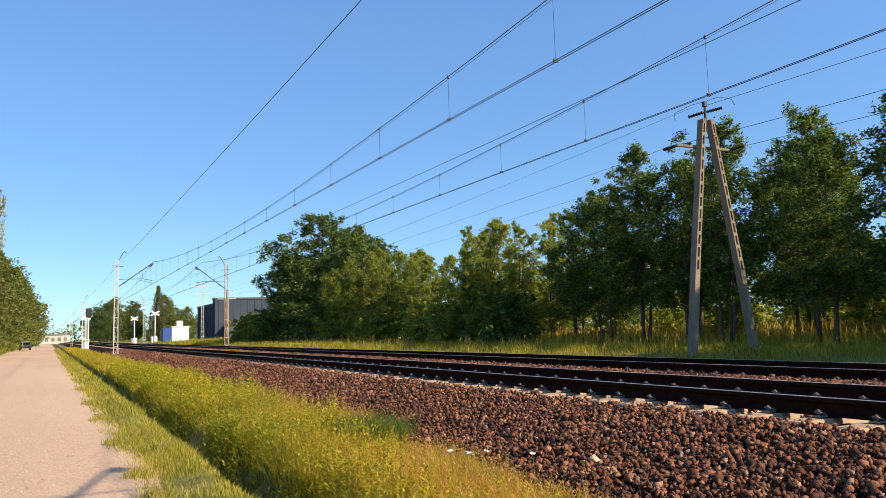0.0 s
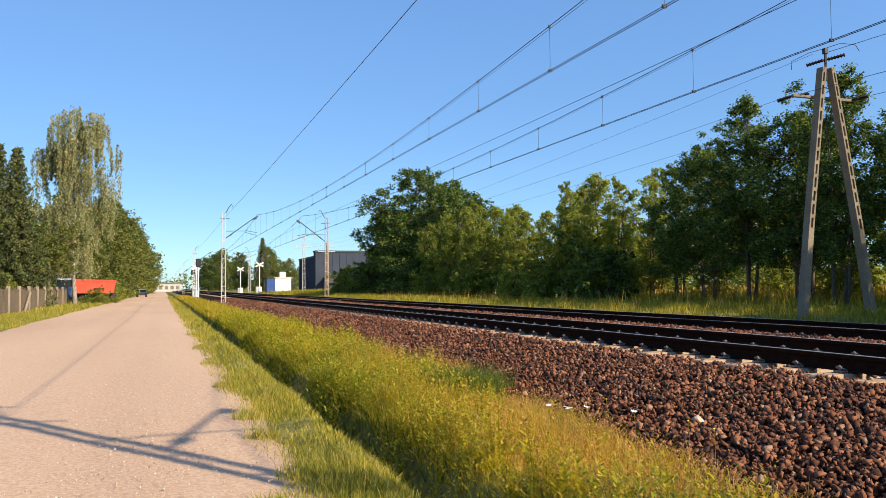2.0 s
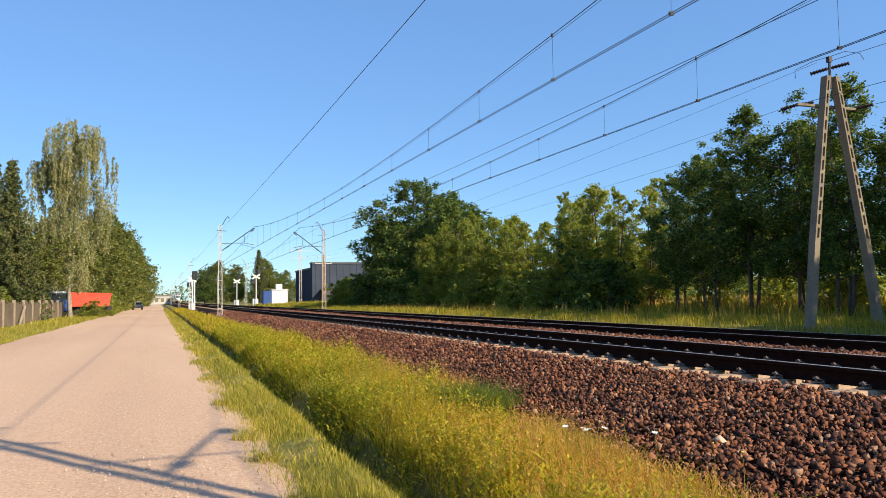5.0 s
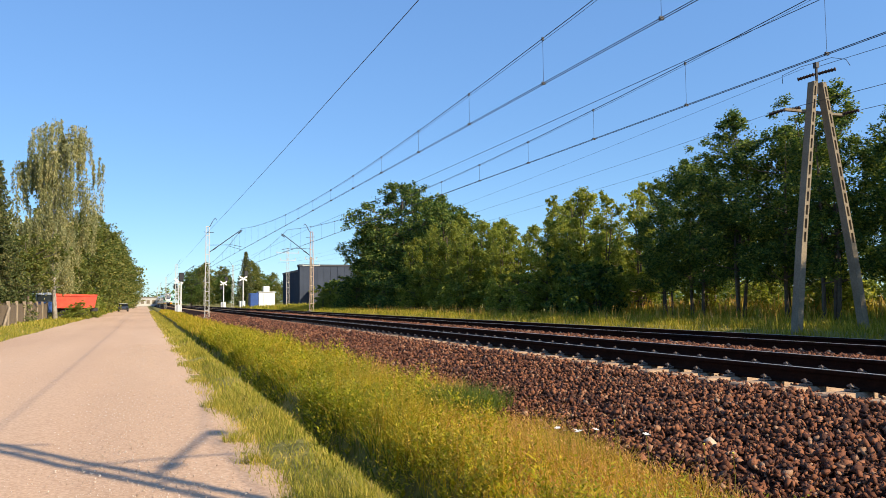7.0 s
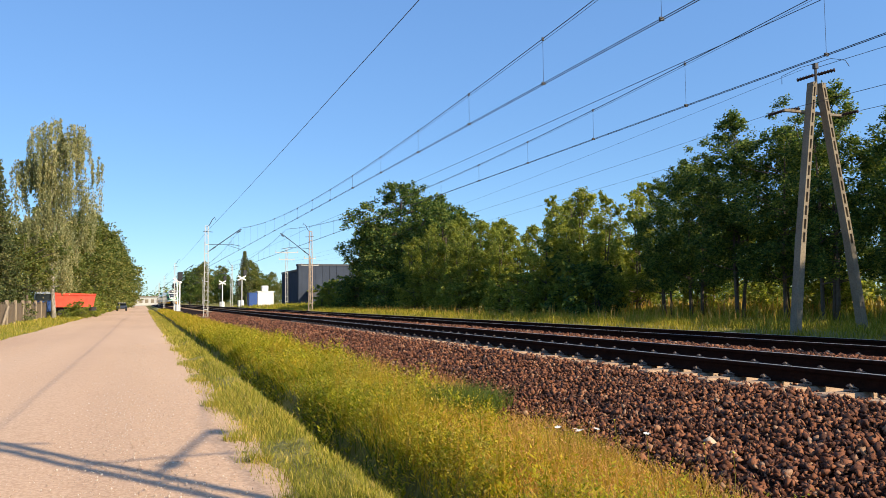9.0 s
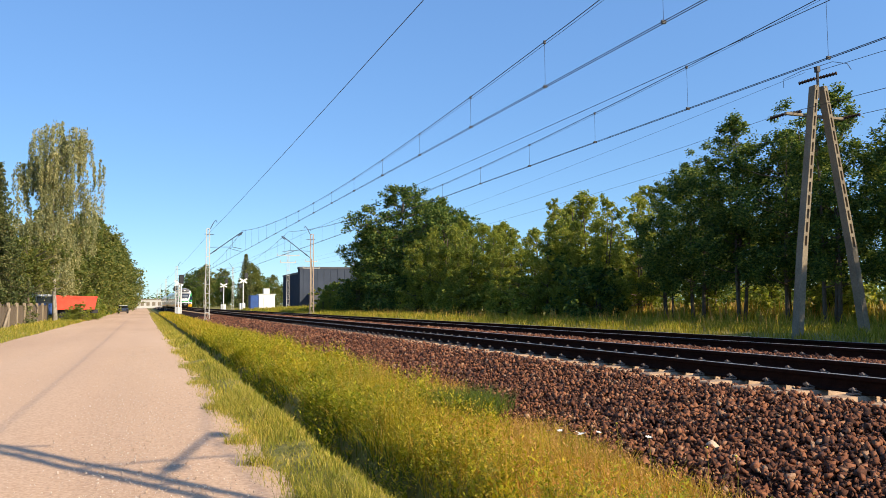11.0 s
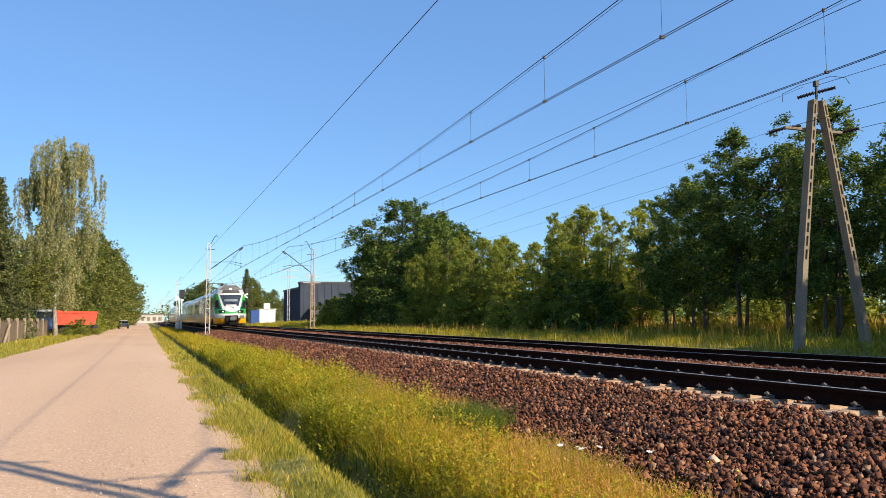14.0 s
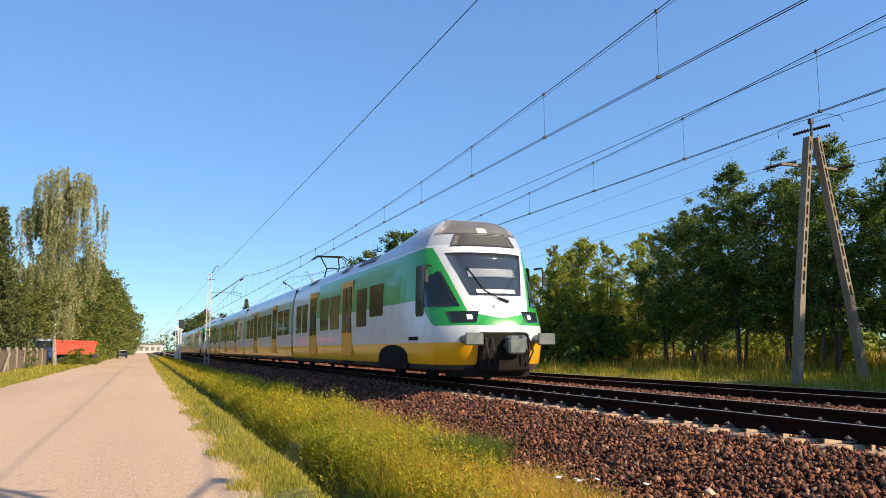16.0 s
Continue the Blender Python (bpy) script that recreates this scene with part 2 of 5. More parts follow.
class Shape:
    """Collects boxes, tubes and plates into one mesh."""

    def __init__(self):
        self.v, self.f, self.m = [], [], []

    def add(self, verts, faces, mat=0):
        o = len(self.v)
        self.v += [tuple(v) for v in verts]
        self.f += [tuple(i + o for i in f) for f in faces]
        self.m += [mat] * len(faces)
        return self

    def box(self, x0, x1, y0, y1, z0, z1, mat=0, cut=0.0):
        c = min(cut, abs(x1 - x0) * 0.4, abs(y1 - y0) * 0.4, abs(z1 - z0) * 0.4)
        if c <= 0:
            v = [(x, y, z) for z in (z0, z1) for y in (y0, y1) for x in (x0, x1)]
            return self.add(v, [(0, 2, 3, 1), (4, 5, 7, 6), (0, 1, 5, 4), (2, 6, 7, 3), (0, 4, 6, 2), (1, 3, 7, 5)], mat)
        ring = lambda a, b, cc, d, z: [(a + c, cc, z), (b - c, cc, z), (b, cc + c, z), (b, d - c, z), (b - c, d, z), (a + c, d, z), (a, d - c, z), (a, cc + c, z)]
        v = ring(x0 + c, x1 - c, y0 + c, y1 - c, z0) + ring(x0, x1, y0, y1, z0 + c) + ring(x0, x1, y0, y1, z1 - c) + ring(x0 + c, x1 - c, y0 + c, y1 - c, z1)
        f = [tuple(range(7, -1, -1)), tuple(range(24, 32))]
        for r in range(3):
            f += [(r * 8 + i, r * 8 + (i + 1) % 8, r * 8 + 8 + (i + 1) % 8, r * 8 + 8 + i) for i in range(8)]
        return self.add(v, f, mat)

    def tube(self, pts, radii, sides=6, mat=0, cap=True):
        pts = [Vector(p) for p in pts]
        if isinstance(radii, (int, float)):
            radii = [radii] * len(pts)
        v, f = [], []
        up = Vector((0.31, 0.17, 0.93)) if abs((pts[-1] - pts[0]).normalized().z) < 0.9 else Vector((1, 0.1, 0))
        for i, p in enumerate(pts):
            d = (pts[min(i + 1, len(pts) - 1)] - pts[max(i - 1, 0)]).normalized()
            a = d.cross(up).normalized()
            b = d.cross(a)
            v += [p + (a * math.cos(2 * math.pi * k / sides) + b * math.sin(2 * math.pi * k / sides)) * radii[i] for k in range(sides)]
        for i in range(len(pts) - 1):
            f += [(i * sides + k, i * sides + (k + 1) % sides, (i + 1) * sides + (k + 1) % sides, (i + 1) * sides + k) for k in range(sides)]
        if cap:
            f += [tuple(range(sides)), tuple(range(len(v) - 1, len(v) - sides - 1, -1))]
        return self.add(v, f, mat)

    def prism(self, profile, axis, a, b, mat=0):
        """A closed profile pushed from a to b along an axis. Profile in the two other axes, in order."""
        n = len(profile)
        put = {"x": lambda p, t: (t, p[0], p[1]), "y": lambda p, t: (p[0], t, p[1]), "z": lambda p, t: (p[0], p[1], t)}[axis]
        v = [put(p, a) for p in profile] + [put(p, b) for p in profile]
        f = [(i, (i + 1) % n, n + (i + 1) % n, n + i) for i in range(n)] + [tuple(range(n - 1, -1, -1)), tuple(range(n, 2 * n))]
        return self.add(v, f, mat)

    def mesh(self, name, mats, smooth=False):
        me = mesh_of(name, self.v, self.f, mats, smooth, self.m)
        bm = bmesh.new()
        bm.from_mesh(me)
        bmesh.ops.recalc_face_normals(bm, faces=bm.faces)
        bm.to_mesh(me)
        bm.free()
        return me


def part(name, shape, mats, parent, label="", smooth=False):
    me = shape if isinstance(shape, bpy.types.Mesh) else shape.mesh(name, mats, smooth)
    ob = new(name, me)
    ob.parent = parent
    if label:
        ob["label"] = label
    return ob


def thing(name, label, category, at=None, group="", kind="", mesh=None):
    ob = new(name, mesh)
    if at is not None:
        ob.matrix_basis = at
    return tagged(ob, label, category, group, kind)


RNG = np.random.default_rng(7)

# ---- levels of the place (metres) ----
RAIL_TOP, SLEEPER_TOP = 0.76, 0.575
TRACKS = (7.66, 11.55)
HALF = 0.754
PROFILE = [(-3000, 0.3), (-300, 0.2), (-60, 0.12), (-14, 0.1), (-8.5, 0.06), (-6.4, 0.0), (-5.6, -0.06), (1.15, -0.065), (1.4, -0.01), (1.6, 0.04),
           (1.8, 0.0), (1.98, -0.3), (2.15, -0.45), (2.3, -0.42), (2.45, -0.1), (2.7, 0.03), (3.3, 0.1), (3.8, 0.08), (4.3, 0.03), (5.2, 0.1), (13.2, 0.2), (14.2, 0.55), (15.2, 0.68), (30, 0.75), (60, 0.7), (300, 0.6), (3000, 0.3)]
PX, PZ = np.array([p[0] for p in PROFILE]), np.array([p[1] for p in PROFILE])


def ground_z(x):
    return np.interp(x, PX, PZ)


def make_ground():
    xs = np.unique(np.concatenate([PX, np.arange(-8, 16, 0.25), np.arange(16, 40, 2.0), np.arange(-40, -8, 2.0)]))
    ys = np.concatenate([[-1500, -400, -100, -40], np.arange(-20, 60, 0.5), np.arange(60, 200, 4), [220, 260, 320, 400, 600, 1000, 2000, 4000]])
    X, Y = np.meshgrid(xs, ys)
    Z = ground_z(X)
    near = (np.abs(X - 5) < 12) & (Y < 60) & (Y > -20)
    wav = 0.025 * np.sin(X * 3.1 + Y * 1.3) + 0.02 * np.sin(Y * 2.7 - X * 1.9) + RNG.normal(0, 0.012, X.shape)
    Z = Z + np.where(near & ((X > 0.9) & (X < 4.6) | (X < -6.2)), wav, 0)
    v = np.stack([X, Y, Z], -1).reshape(-1, 3)
    r, c = len(ys), len(xs)
    i = (np.arange(r - 1)[:, None] * c + np.arange(c - 1)[None]).ravel()
    f = np.stack([i, i + 1, i + c + 1, i + c], 1)
    return thing("ground", "meadow ground with a shallow grassy ditch beside the road", "ground", kind="structure", mesh=quick_mesh("ground", v, f, M_SOIL, True))


def make_road_sheet():
    ys = np.concatenate([np.arange(-30, 60, 0.2), np.arange(60, 420, 4.0)])
    edge = 1.3 + 0.05 * np.sin(ys * 0.9) + 0.07 * np.sin(ys * 2.3 + 1) + np.clip(RNG.normal(0, 0.05, len(ys)), -0.1, 0.1)
    left = -5.8 + 0.1 * np.sin(ys * 0.4) + 0.05 * np.sin(ys * 1.9)
    n = 26
    v = []
    for y, a, b in zip(ys, left, edge):
        for k in range(n + 1):
            u = k / n
            x = a + (b - a) * u
            rut = 0.018 * (math.cos((x + 1.3) * 4.2) if -4.6 < x < -0.3 else 0.0)
            v.append((x, y, 0.045 * (1 - (2 * u - 1) ** 2) ** 0.5 * 1.2 - 0.045 + rut * 0.6))
    v = np.array(v)
    v[:, 2] += RNG.normal(0, 0.0025, len(v))
    r, c = len(ys), n + 1
    i = (np.arange(r - 1)[:, None] * c + np.arange(c - 1)[None]).ravel()
    f = np.stack([i, i + 1, i + c + 1, i + c], 1)
    return thing("road", "pale pinkish compacted gravel road with worn wheel tracks", "road", kind="structure", mesh=quick_mesh("road", v, f, M_ROAD, True))


def rocks(centres, sizes, mat, name, flat=0.65):
    """Angular stones as jittered boxes, all in one mesh."""
    n = len(centres)
    cube = np.array([(x, y, z) for z in (-1, 1) for y in (-1, 1) for x in (-1, 1)], float)
    v = cube[None] * RNG.uniform(0.2, 1.25, (n, 8, 3)) * sizes[:, None, None] * np.stack([RNG.uniform(0.8, 1.5, n), RNG.uniform(0.7, 1.2, n), RNG.uniform(flat * 0.6, flat * 1.3, n)], 1)[:, None]
    q = RNG.normal(size=(n, 4))
    q[:, 1:3] *= 0.8
    q /= np.linalg.norm(q, axis=1)[:, None]
    w, x, y, z = q.T
    R = np.stack([1 - 2 * (y * y + z * z), 2 * (x * y - z * w), 2 * (x * z + y * w), 2 * (x * y + z * w), 1 - 2 * (x * x + z * z), 2 * (y * z - x * w),
                  2 * (x * z - y * w), 2 * (y * z + x * w), 1 - 2 * (x * x + y * y)], 1).reshape(n, 3, 3)
    v = np.einsum("nij,nkj->nki", R, v) + centres[:, None]
    quads = np.array([(0, 2, 3, 1), (4, 5, 7, 6), (0, 1, 5, 4), (2, 6, 7, 3), (0, 4, 6, 2), (1, 3, 7, 5)])
    f = (quads[None] + 8 * np.arange(n)[:, None, None]).reshape(-1, 4)
    return quick_mesh(name, v.reshape(-1, 3), f, mat)


BED = [(3.6, 0.02), (4.15, 0.1), (4.6, 0.19), (5.2, 0.32), (5.8, 0.45), (6.15, 0.52), (6.4, 0.54), (8.95, 0.53), (9.25, 0.62), (9.9, 0.645), (10.2, 0.56), (12.9, 0.53), (13.3, 0.5), (14.3, 0.25)]
BX, BZ = np.array([p[0] for p in BED]), np.array([p[1] for p in BED])


def toe(y):
    """Where the meadow gives way to the stones."""
    return np.interp(y, [2, 4.5, 6.5, 8.5, 11, 14, 30], [3.6, 3.8, 4.1, 4.22, 4.55, 4.75, 4.7]) + 0.09 * np.sin(y * 1.7) + 0.07 * np.sin(y * 4.1)


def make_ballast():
    # the sheet below the stones carries the painted gap shade
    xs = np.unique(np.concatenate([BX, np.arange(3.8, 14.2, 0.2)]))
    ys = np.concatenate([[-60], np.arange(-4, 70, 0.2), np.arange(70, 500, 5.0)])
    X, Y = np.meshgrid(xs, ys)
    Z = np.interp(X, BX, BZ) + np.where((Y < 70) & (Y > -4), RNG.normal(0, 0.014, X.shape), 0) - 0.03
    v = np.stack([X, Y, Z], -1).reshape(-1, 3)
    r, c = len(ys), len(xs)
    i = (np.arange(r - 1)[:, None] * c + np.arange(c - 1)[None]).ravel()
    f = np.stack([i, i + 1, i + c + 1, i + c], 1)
    bed = thing("ballast", "reddish brown ballast over a base sheet darkened for gap shade, under two tracks", "ballast", kind="structure", mesh=quick_mesh("ballast", v, f, M_BED_SHADE))
    # loose stones: dense on the near shoulder, thinner and larger farther along
    cs, ss = [], []
    for y0, y1, dens, size in ((-6, 1.5, 160, 0.036), (1.5, 12, 760, 0.028), (12, 22, 400, 0.035), (22, 40, 220, 0.044), (40, 80, 90, 0.062)):
        n = int((y1 - y0) * 2.85 * dens)
        x = 3.7 + (RNG.uniform(0, 1, n) ** 0.9) * 2.85
        y = RNG.uniform(y0, y1, n)
        k2 = (x > toe(y) - 0.1) | (RNG.uniform(size=len(x)) < 0.15)
        x, y = x[k2], y[k2]
        s = size * RNG.uniform(0.45, 1.0, len(x)) * np.where(RNG.uniform(size=len(x)) < 0.15, 1.35, 1.0)
        cs.append(np.stack([x, y, np.interp(x, BX, BZ) + RNG.uniform(-0.05, 0.035, len(x))], 1))
        ss.append(s)
        # between the rails and the tracks
        for xa, xb, dd in ((6.95, 8.4, 40), (9.1, 10.1, 420), (10.9, 12.3, 30)):
            n = int((y1 - y0) * (xb - xa) * dd * (dens / 640))
            cs.append(np.stack([RNG.uniform(xa, xb, n), RNG.uniform(y0, y1, n), np.zeros(n)], 1))
            cs[-1][:, 2] = np.interp(cs[-1][:, 0], BX, BZ) + RNG.uniform(-0.01, 0.02, n)
            ss.append(size * RNG.uniform(0.7, 1.3, n))
    c, s = np.concatenate(cs), np.concatenate(ss)
    st = part("loose_stones", rocks(c, s, M_STONE, "loose_stones"), None, bed, "loose angular reddish brown stones")
    st["kind"] = "stuff"
    return bed


def make_pebbles():
    n = 26000
    y = 2 + 30 * RNG.uniform(0, 1, n) ** 1.6
    x = np.where(RNG.uniform(size=n) < 0.6, RNG.normal(0.0, 0.5, n), RNG.uniform(-5.5, 0.9, n))
    x = np.clip(x, -5.6, 1.0)
    c = np.stack([x, y, np.full(n, 0.012)], 1)
    me = rocks(c, 0.0025 + 0.006 * RNG.uniform(0, 1, n) ** 4, M_PEBBLE, "road_pebbles")
    return thing("road_pebbles", "small pale pebbles strewn on the gravel road", "pebbles", kind="stuff", mesh=me)


# ---- railway track ----
def rail_profile(cx, top):
    half = [(0.075, -0.172), (0.075, -0.160), (0.02, -0.143), (0.0085, -0.12), (0.0085, -0.06), (0.030, -0.045), (0.036, -0.036), (0.036, -0.008), (0.028, -0.0)]
    return [(cx + x, top + z) for x, z in half] + [(cx - x, top + z) for x, z in reversed(half)]


def sleeper_mesh():
    prof = [(-0.15, -0.2), (-0.15, -0.06), (-0.105, 0.0), (0.105, 0.0), (0.15, -0.06), (0.15, -0.2)]
    s = Shape()
    # seats are full height, the middle is lower
    rows = [(-1.30, -0.015), (-1.28, 0.0), (-0.45, 0.0), (-0.25, -0.035), (0.25, -0.035), (0.45, 0.0), (1.28, 0.0), (1.30, -0.015)]
    v = [(x, a, b + (dz if b > -0.1 else 0)) for x, dz in rows for a, b in prof]
    k = len(prof)
    f = [(r * k + i, r * k + (i + 1) % k, (r + 1) * k + (i + 1) % k, (r + 1) * k + i) for r in range(len(rows) - 1) for i in range(k)]
    f += [tuple(range(k)), tuple(range(len(v) - 1, len(v) - k - 1, -1))]
    return s.add(v, f).mesh("sleeper", M_SLEEPER)


def clip_mesh():
    """A sprung rail clip: two curved arms about a bolt, on a ribbed plate."""
    s = Shape()
    for sy in (-1, 1):
        s.tube([(0.045, sy * 0.035, 0.014), (-0.01, sy * 0.045, 0.036), (-0.04, sy * 0.03, 0.045), (-0.035, sy * 0.006, 0.05)], 0.009, 5)
    s.tube([(-0.025, 0, 0.0), (-0.025, 0, 0.07)], 0.011, 6)
    s.box(-0.045, 0.0, -0.022, 0.022, 0.05, 0.06)
    s.box(-0.065, 0.035, -0.05, 0.05, -0.002, 0.012)
    return s.mesh("rail_clip", M_CLIP)


def make_tracks():
    sm, cm = sleeper_mesh(), clip_mesh()
    cm2 = cm.copy()
    cm2.transform(Matrix.Rotation(math.pi, 4, "Z"))
    for n, cx in enumerate(TRACKS):
        tr = thing("railway_track", "railway track with rusty rails on concrete sleepers in brown ballast", "railway track", group="double track", kind="structure")
        y0 = -5.94 + 0.3 * n
        for k in range(150):
            sl = part("sleeper", sm, None, tr)
            sl.matrix_basis = pose(cx, y0 + 0.6 * k, SLEEPER_TOP)
            if k < 75 and n == 0 or k < 60 and n == 1:
                for rx in (-HALF, HALF):
                    for sd, mesh in ((-1, cm), (1, cm2)):
                        if sd == 1 and k > 30:
                            continue
                        c = part("rail_clip", mesh, None, sl)
                        c.matrix_basis = pose(rx + sd * 0.11, 0, 0.012)
        far = Shape()
        for k in range(150, 620):
            far.box(cx - 1.3, cx + 1.3, y0 + 0.6 * k - 0.12, y0 + 0.6 * k + 0.12, SLEEPER_TOP - 0.2, SLEEPER_TOP)
        fs = part("far_sleepers", far, M_SLEEPER, tr, "far run of concrete sleepers")
        fs["kind"] = "stuff"
        for rx in (-HALF, HALF):
            # rail body in rust colour darkened to imitate its shaded flanks
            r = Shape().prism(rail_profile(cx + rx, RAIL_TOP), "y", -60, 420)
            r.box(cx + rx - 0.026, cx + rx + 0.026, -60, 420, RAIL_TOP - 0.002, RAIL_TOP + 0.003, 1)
            part("rail", r, [M_RAIL_SHADE, M_HEAD], tr, "brown rusty rail darkened for its shaded sides, with a polished head")


# ---- overhead line ----
MAST_Y = [0.21, 68.0, 136.0, 204.0, 272.0, 340.0]
SPANS = list(zip([-69.0] + MAST_Y, MAST_Y + [408.0]))


def lattice(s, h, w, d, mat=0):
    """Two upright channels joined by flat battens and one zigzag of lacing, tapering upward."""
    for sx in (-1, 1):
        v = [(sx * w * k + dx, dy, z) for k, z in ((1, 0), (0.72, h)) for dx, dy in ((-0.028, -0.07), (0.028, -0.07), (0.028, 0.07), (-0.028, 0.07))]
        s.add(v, [(0, 1, 5, 4), (1, 2, 6, 5), (2, 3, 7, 6), (3, 0, 4, 7), (3, 2, 1, 0), (4, 5, 6, 7)], mat)
    n = int(h / 0.75)
    for k in range(n):
        z0, z1 = h * k / n, h * (k + 1) / n
        a0, a1 = 1 - 0.28 * z0 / h, 1 - 0.28 * z1 / h
        sgn = 1 if k % 2 else -1
        s.tube([(sgn * w * a0, -0.072, z0), (-sgn * w * a1, -0.072, z1)], 0.012, 4, mat)
        s.box(-w * a1, w * a1, -0.076, -0.066, z1 - 0.03, z1 + 0.03, mat)


def ribbed(p, d, n, r):
    """One insulator: a rod with a row of sheds, turned from one profile."""
    pts, radii = [p], [0.02]
    for k in range(n):
        for q, rr in ((0.02, 0.03), (0.03, r), (0.05, r * 0.9), (0.06, 0.03)):
            pts.append(p + d * (0.07 * k + q))
            radii.append(rr)
    return Shape().tube(pts, radii, 8)


def make_mast(x, y, side, base, rusty):
    """A catenary mast; side is +1 when its track lies toward +x."""
    m = thing("catenary_mast", "grey lattice steel catenary mast streaked with rust" if rusty else "pale grey lattice steel catenary mast in the grass", "catenary mast", pose(x, y, base), "catenary masts")
    h = 7.9 - base
    s = Shape()
    lattice(s, h, 0.17, 0.12)
    part("lattice_post", s, M_RUST if rusty else M_MAST, m)
    part("footing", Shape().box(-0.32, 0.32, -0.3, 0.3, -0.5, 0.22, 0, 0.05), M_CONCRETE, m, "pale concrete footing")
    tx = (TRACKS[0] if side > 0 else TRACKS[1]) - x
    a = Shape()
    a.tube([(side * 0.15, 0, 5.75 - base), (tx * 0.95, 0, 7.6 - base), (tx * 1.03, 0, 7.68 - base)], 0.035, 6)
    a.tube([(side * 0.15, 0, 6.35 - base), (tx * 0.72, 0, 6.4 - base), (tx * 1.0, 0, 6.25 - base)], 0.022, 5)
    a.tube([(tx * 0.72, 0, 6.4 - base), (tx * 0.72, 0, 7.15 - base)], 0.012, 4)
    a.tube([(tx * 0.62, 0, 6.3 - base), (tx * 1.0, 0, 6.0 - base)], 0.016, 5)
    part("cantilever", a, M_WIRE, m, "dark tubular bracket arm")
    for fr, z0, z1 in ((0.12, 5.75, 7.55), (0.9, 5.75, 7.55)):
        z = z0 + (z1 - z0) * fr - base
        px = tx * fr if fr > 0.5 else side * 0.15 + (tx * 0.95 - side * 0.15) * fr
        d = Vector((tx * 0.95, 0, 1.8)).normalized()
        part("insulator", ribbed(Vector((px, 0, z)), d, 5, 0.075), M_INSUL, m, "brown ribbed insulator")
    c = Shape()
    c.tube([(0, 0, h - 0.05), (side * 0.2, 0, h + 0.05), (side * 0.45, 0, h + 0.55), (side * 0.62, 0, h + 0.75), (side * 0.72, 0, h + 0.55)], 0.03, 5)
    c.tube([(-side * 0.3, 0, h - 0.45), (side * 0.5, 0, h - 0.5)], 0.025, 5)
    part("top_bracket", c, M_WIRE, m, "dark hooked bracket for the feeder wire")
    return m


def messenger_z(y):
    for a, b in SPANS:
        if a <= y <= b:
            mid, hs = (a + b) / 2, (b - a) / 2
            return 6.46 + 1.35 * ((y - mid) / hs) ** 2
    return 7.6


def make_wires():
    for n, cx in enumerate(TRACKS):
        w = thing("catenary", "dark copper contact wires hung from a messenger by thin droppers", "overhead line", group="overhead lines")
        for dx in (-0.03, 0.03):
            part("contact_wire", Shape().tube([(cx + dx, y, 5.985 - 0.05 * n) for y in (-69, 0, 68, 136, 204, 272, 340, 408)], 0.0075, 5), M_WIRE, w)
        ys = []
        for a, b in SPANS:
            ys += list(np.linspace(a, b, 17)[:-1])
        part("messenger_wire", Shape().tube([(cx, y, messenger_z(y)) for y in ys + [408]], 0.009, 5), M_WIRE, w)
        part("messenger_wire", Shape().tube([(cx + 0.05, y, messenger_z(y) - 0.02) for y in ys + [408]], 0.005, 4), M_WIRE, w)
        y, k = -9.6 + 0.4 * n, 0
        while y < 190:
            d = Shape()
            d.tube([(cx, y, 5.99 - 0.05 * n), (cx, y, messenger_z(y))], 0.0045, 4)
            d.box(cx - 0.04, cx + 0.04, y - 0.02, y + 0.02, 5.965 - 0.05 * n, 6.02 - 0.05 * n)
            d.box(cx - 0.02, cx + 0.02, y - 0.02, y + 0.02, messenger_z(y) - 0.035, messenger_z(y) + 0.03)
            part("dropper", d, M_WIRE, w)
            y += 3.95
    for fx, zb in ((5.05, 7.48), (13.6, 7.9)):
        f = thing("feeder_wire", "single dark feeder wire strung along the mast tops", "overhead wire", group="feeder wires")
        pts = []
        for a, b in SPANS:
            pts += [(fx, y, zb + 0.12 * (((y - (a + b) / 2) / ((b - a) / 2)) ** 2)) for y in np.linspace(a, b, 13)[:-1]]
        part("wire", Shape().tube(pts, 0.009, 5), M_WIRE, f)


for my in MAST_Y:
    make_mast(5.1 if my < 60 else 4.9, my, 1, 0.15, False)
for my in MAST_Y:
    make_mast(14.25, my + 3.0, -1, 0.55, my > 0 and my < 70)

make_ground()
make_road_sheet()
make_ballast()
make_tracks()
make_wires()
make_pebbles()


# ---- trees ----
def leaf_cloud(centres, radii, per, size, droop=0.0, flat=0.5):
    """Many small folded leaves scattered about clump centres."""
    n = len(centres) * per
    c = np.repeat(centres, per, 0)
    r = np.repeat(radii, per)
    p = c + np.clip(RNG.normal(size=(n, 3)), -2.2, 2.2) * (r * 0.52)[:, None] * np.array([1, 1, 0.85])
    if droop:
        p[:, 2] -= droop * np.abs(RNG.normal(size=n)) * r
    a = RNG.normal(size=(n, 3))
    a[:, 2] = a[:, 2] * flat - droop * 1.5
    a /= np.linalg.norm(a, axis=1)[:, None]
    b = np.cross(a, RNG.normal(size=(n, 3)))
    b /= np.linalg.norm(b, axis=1)[:, None] + 1e-9
    s = (size * RNG.uniform(0.6, 1.3, n))[:, None]
    v = np.stack([p - a * s, p + b * s * 0.55, p + a * s, p - b * s * 0.55], 1).reshape(-1, 3)
    f = np.arange(4 * n).reshape(-1, 4)
    return v, f


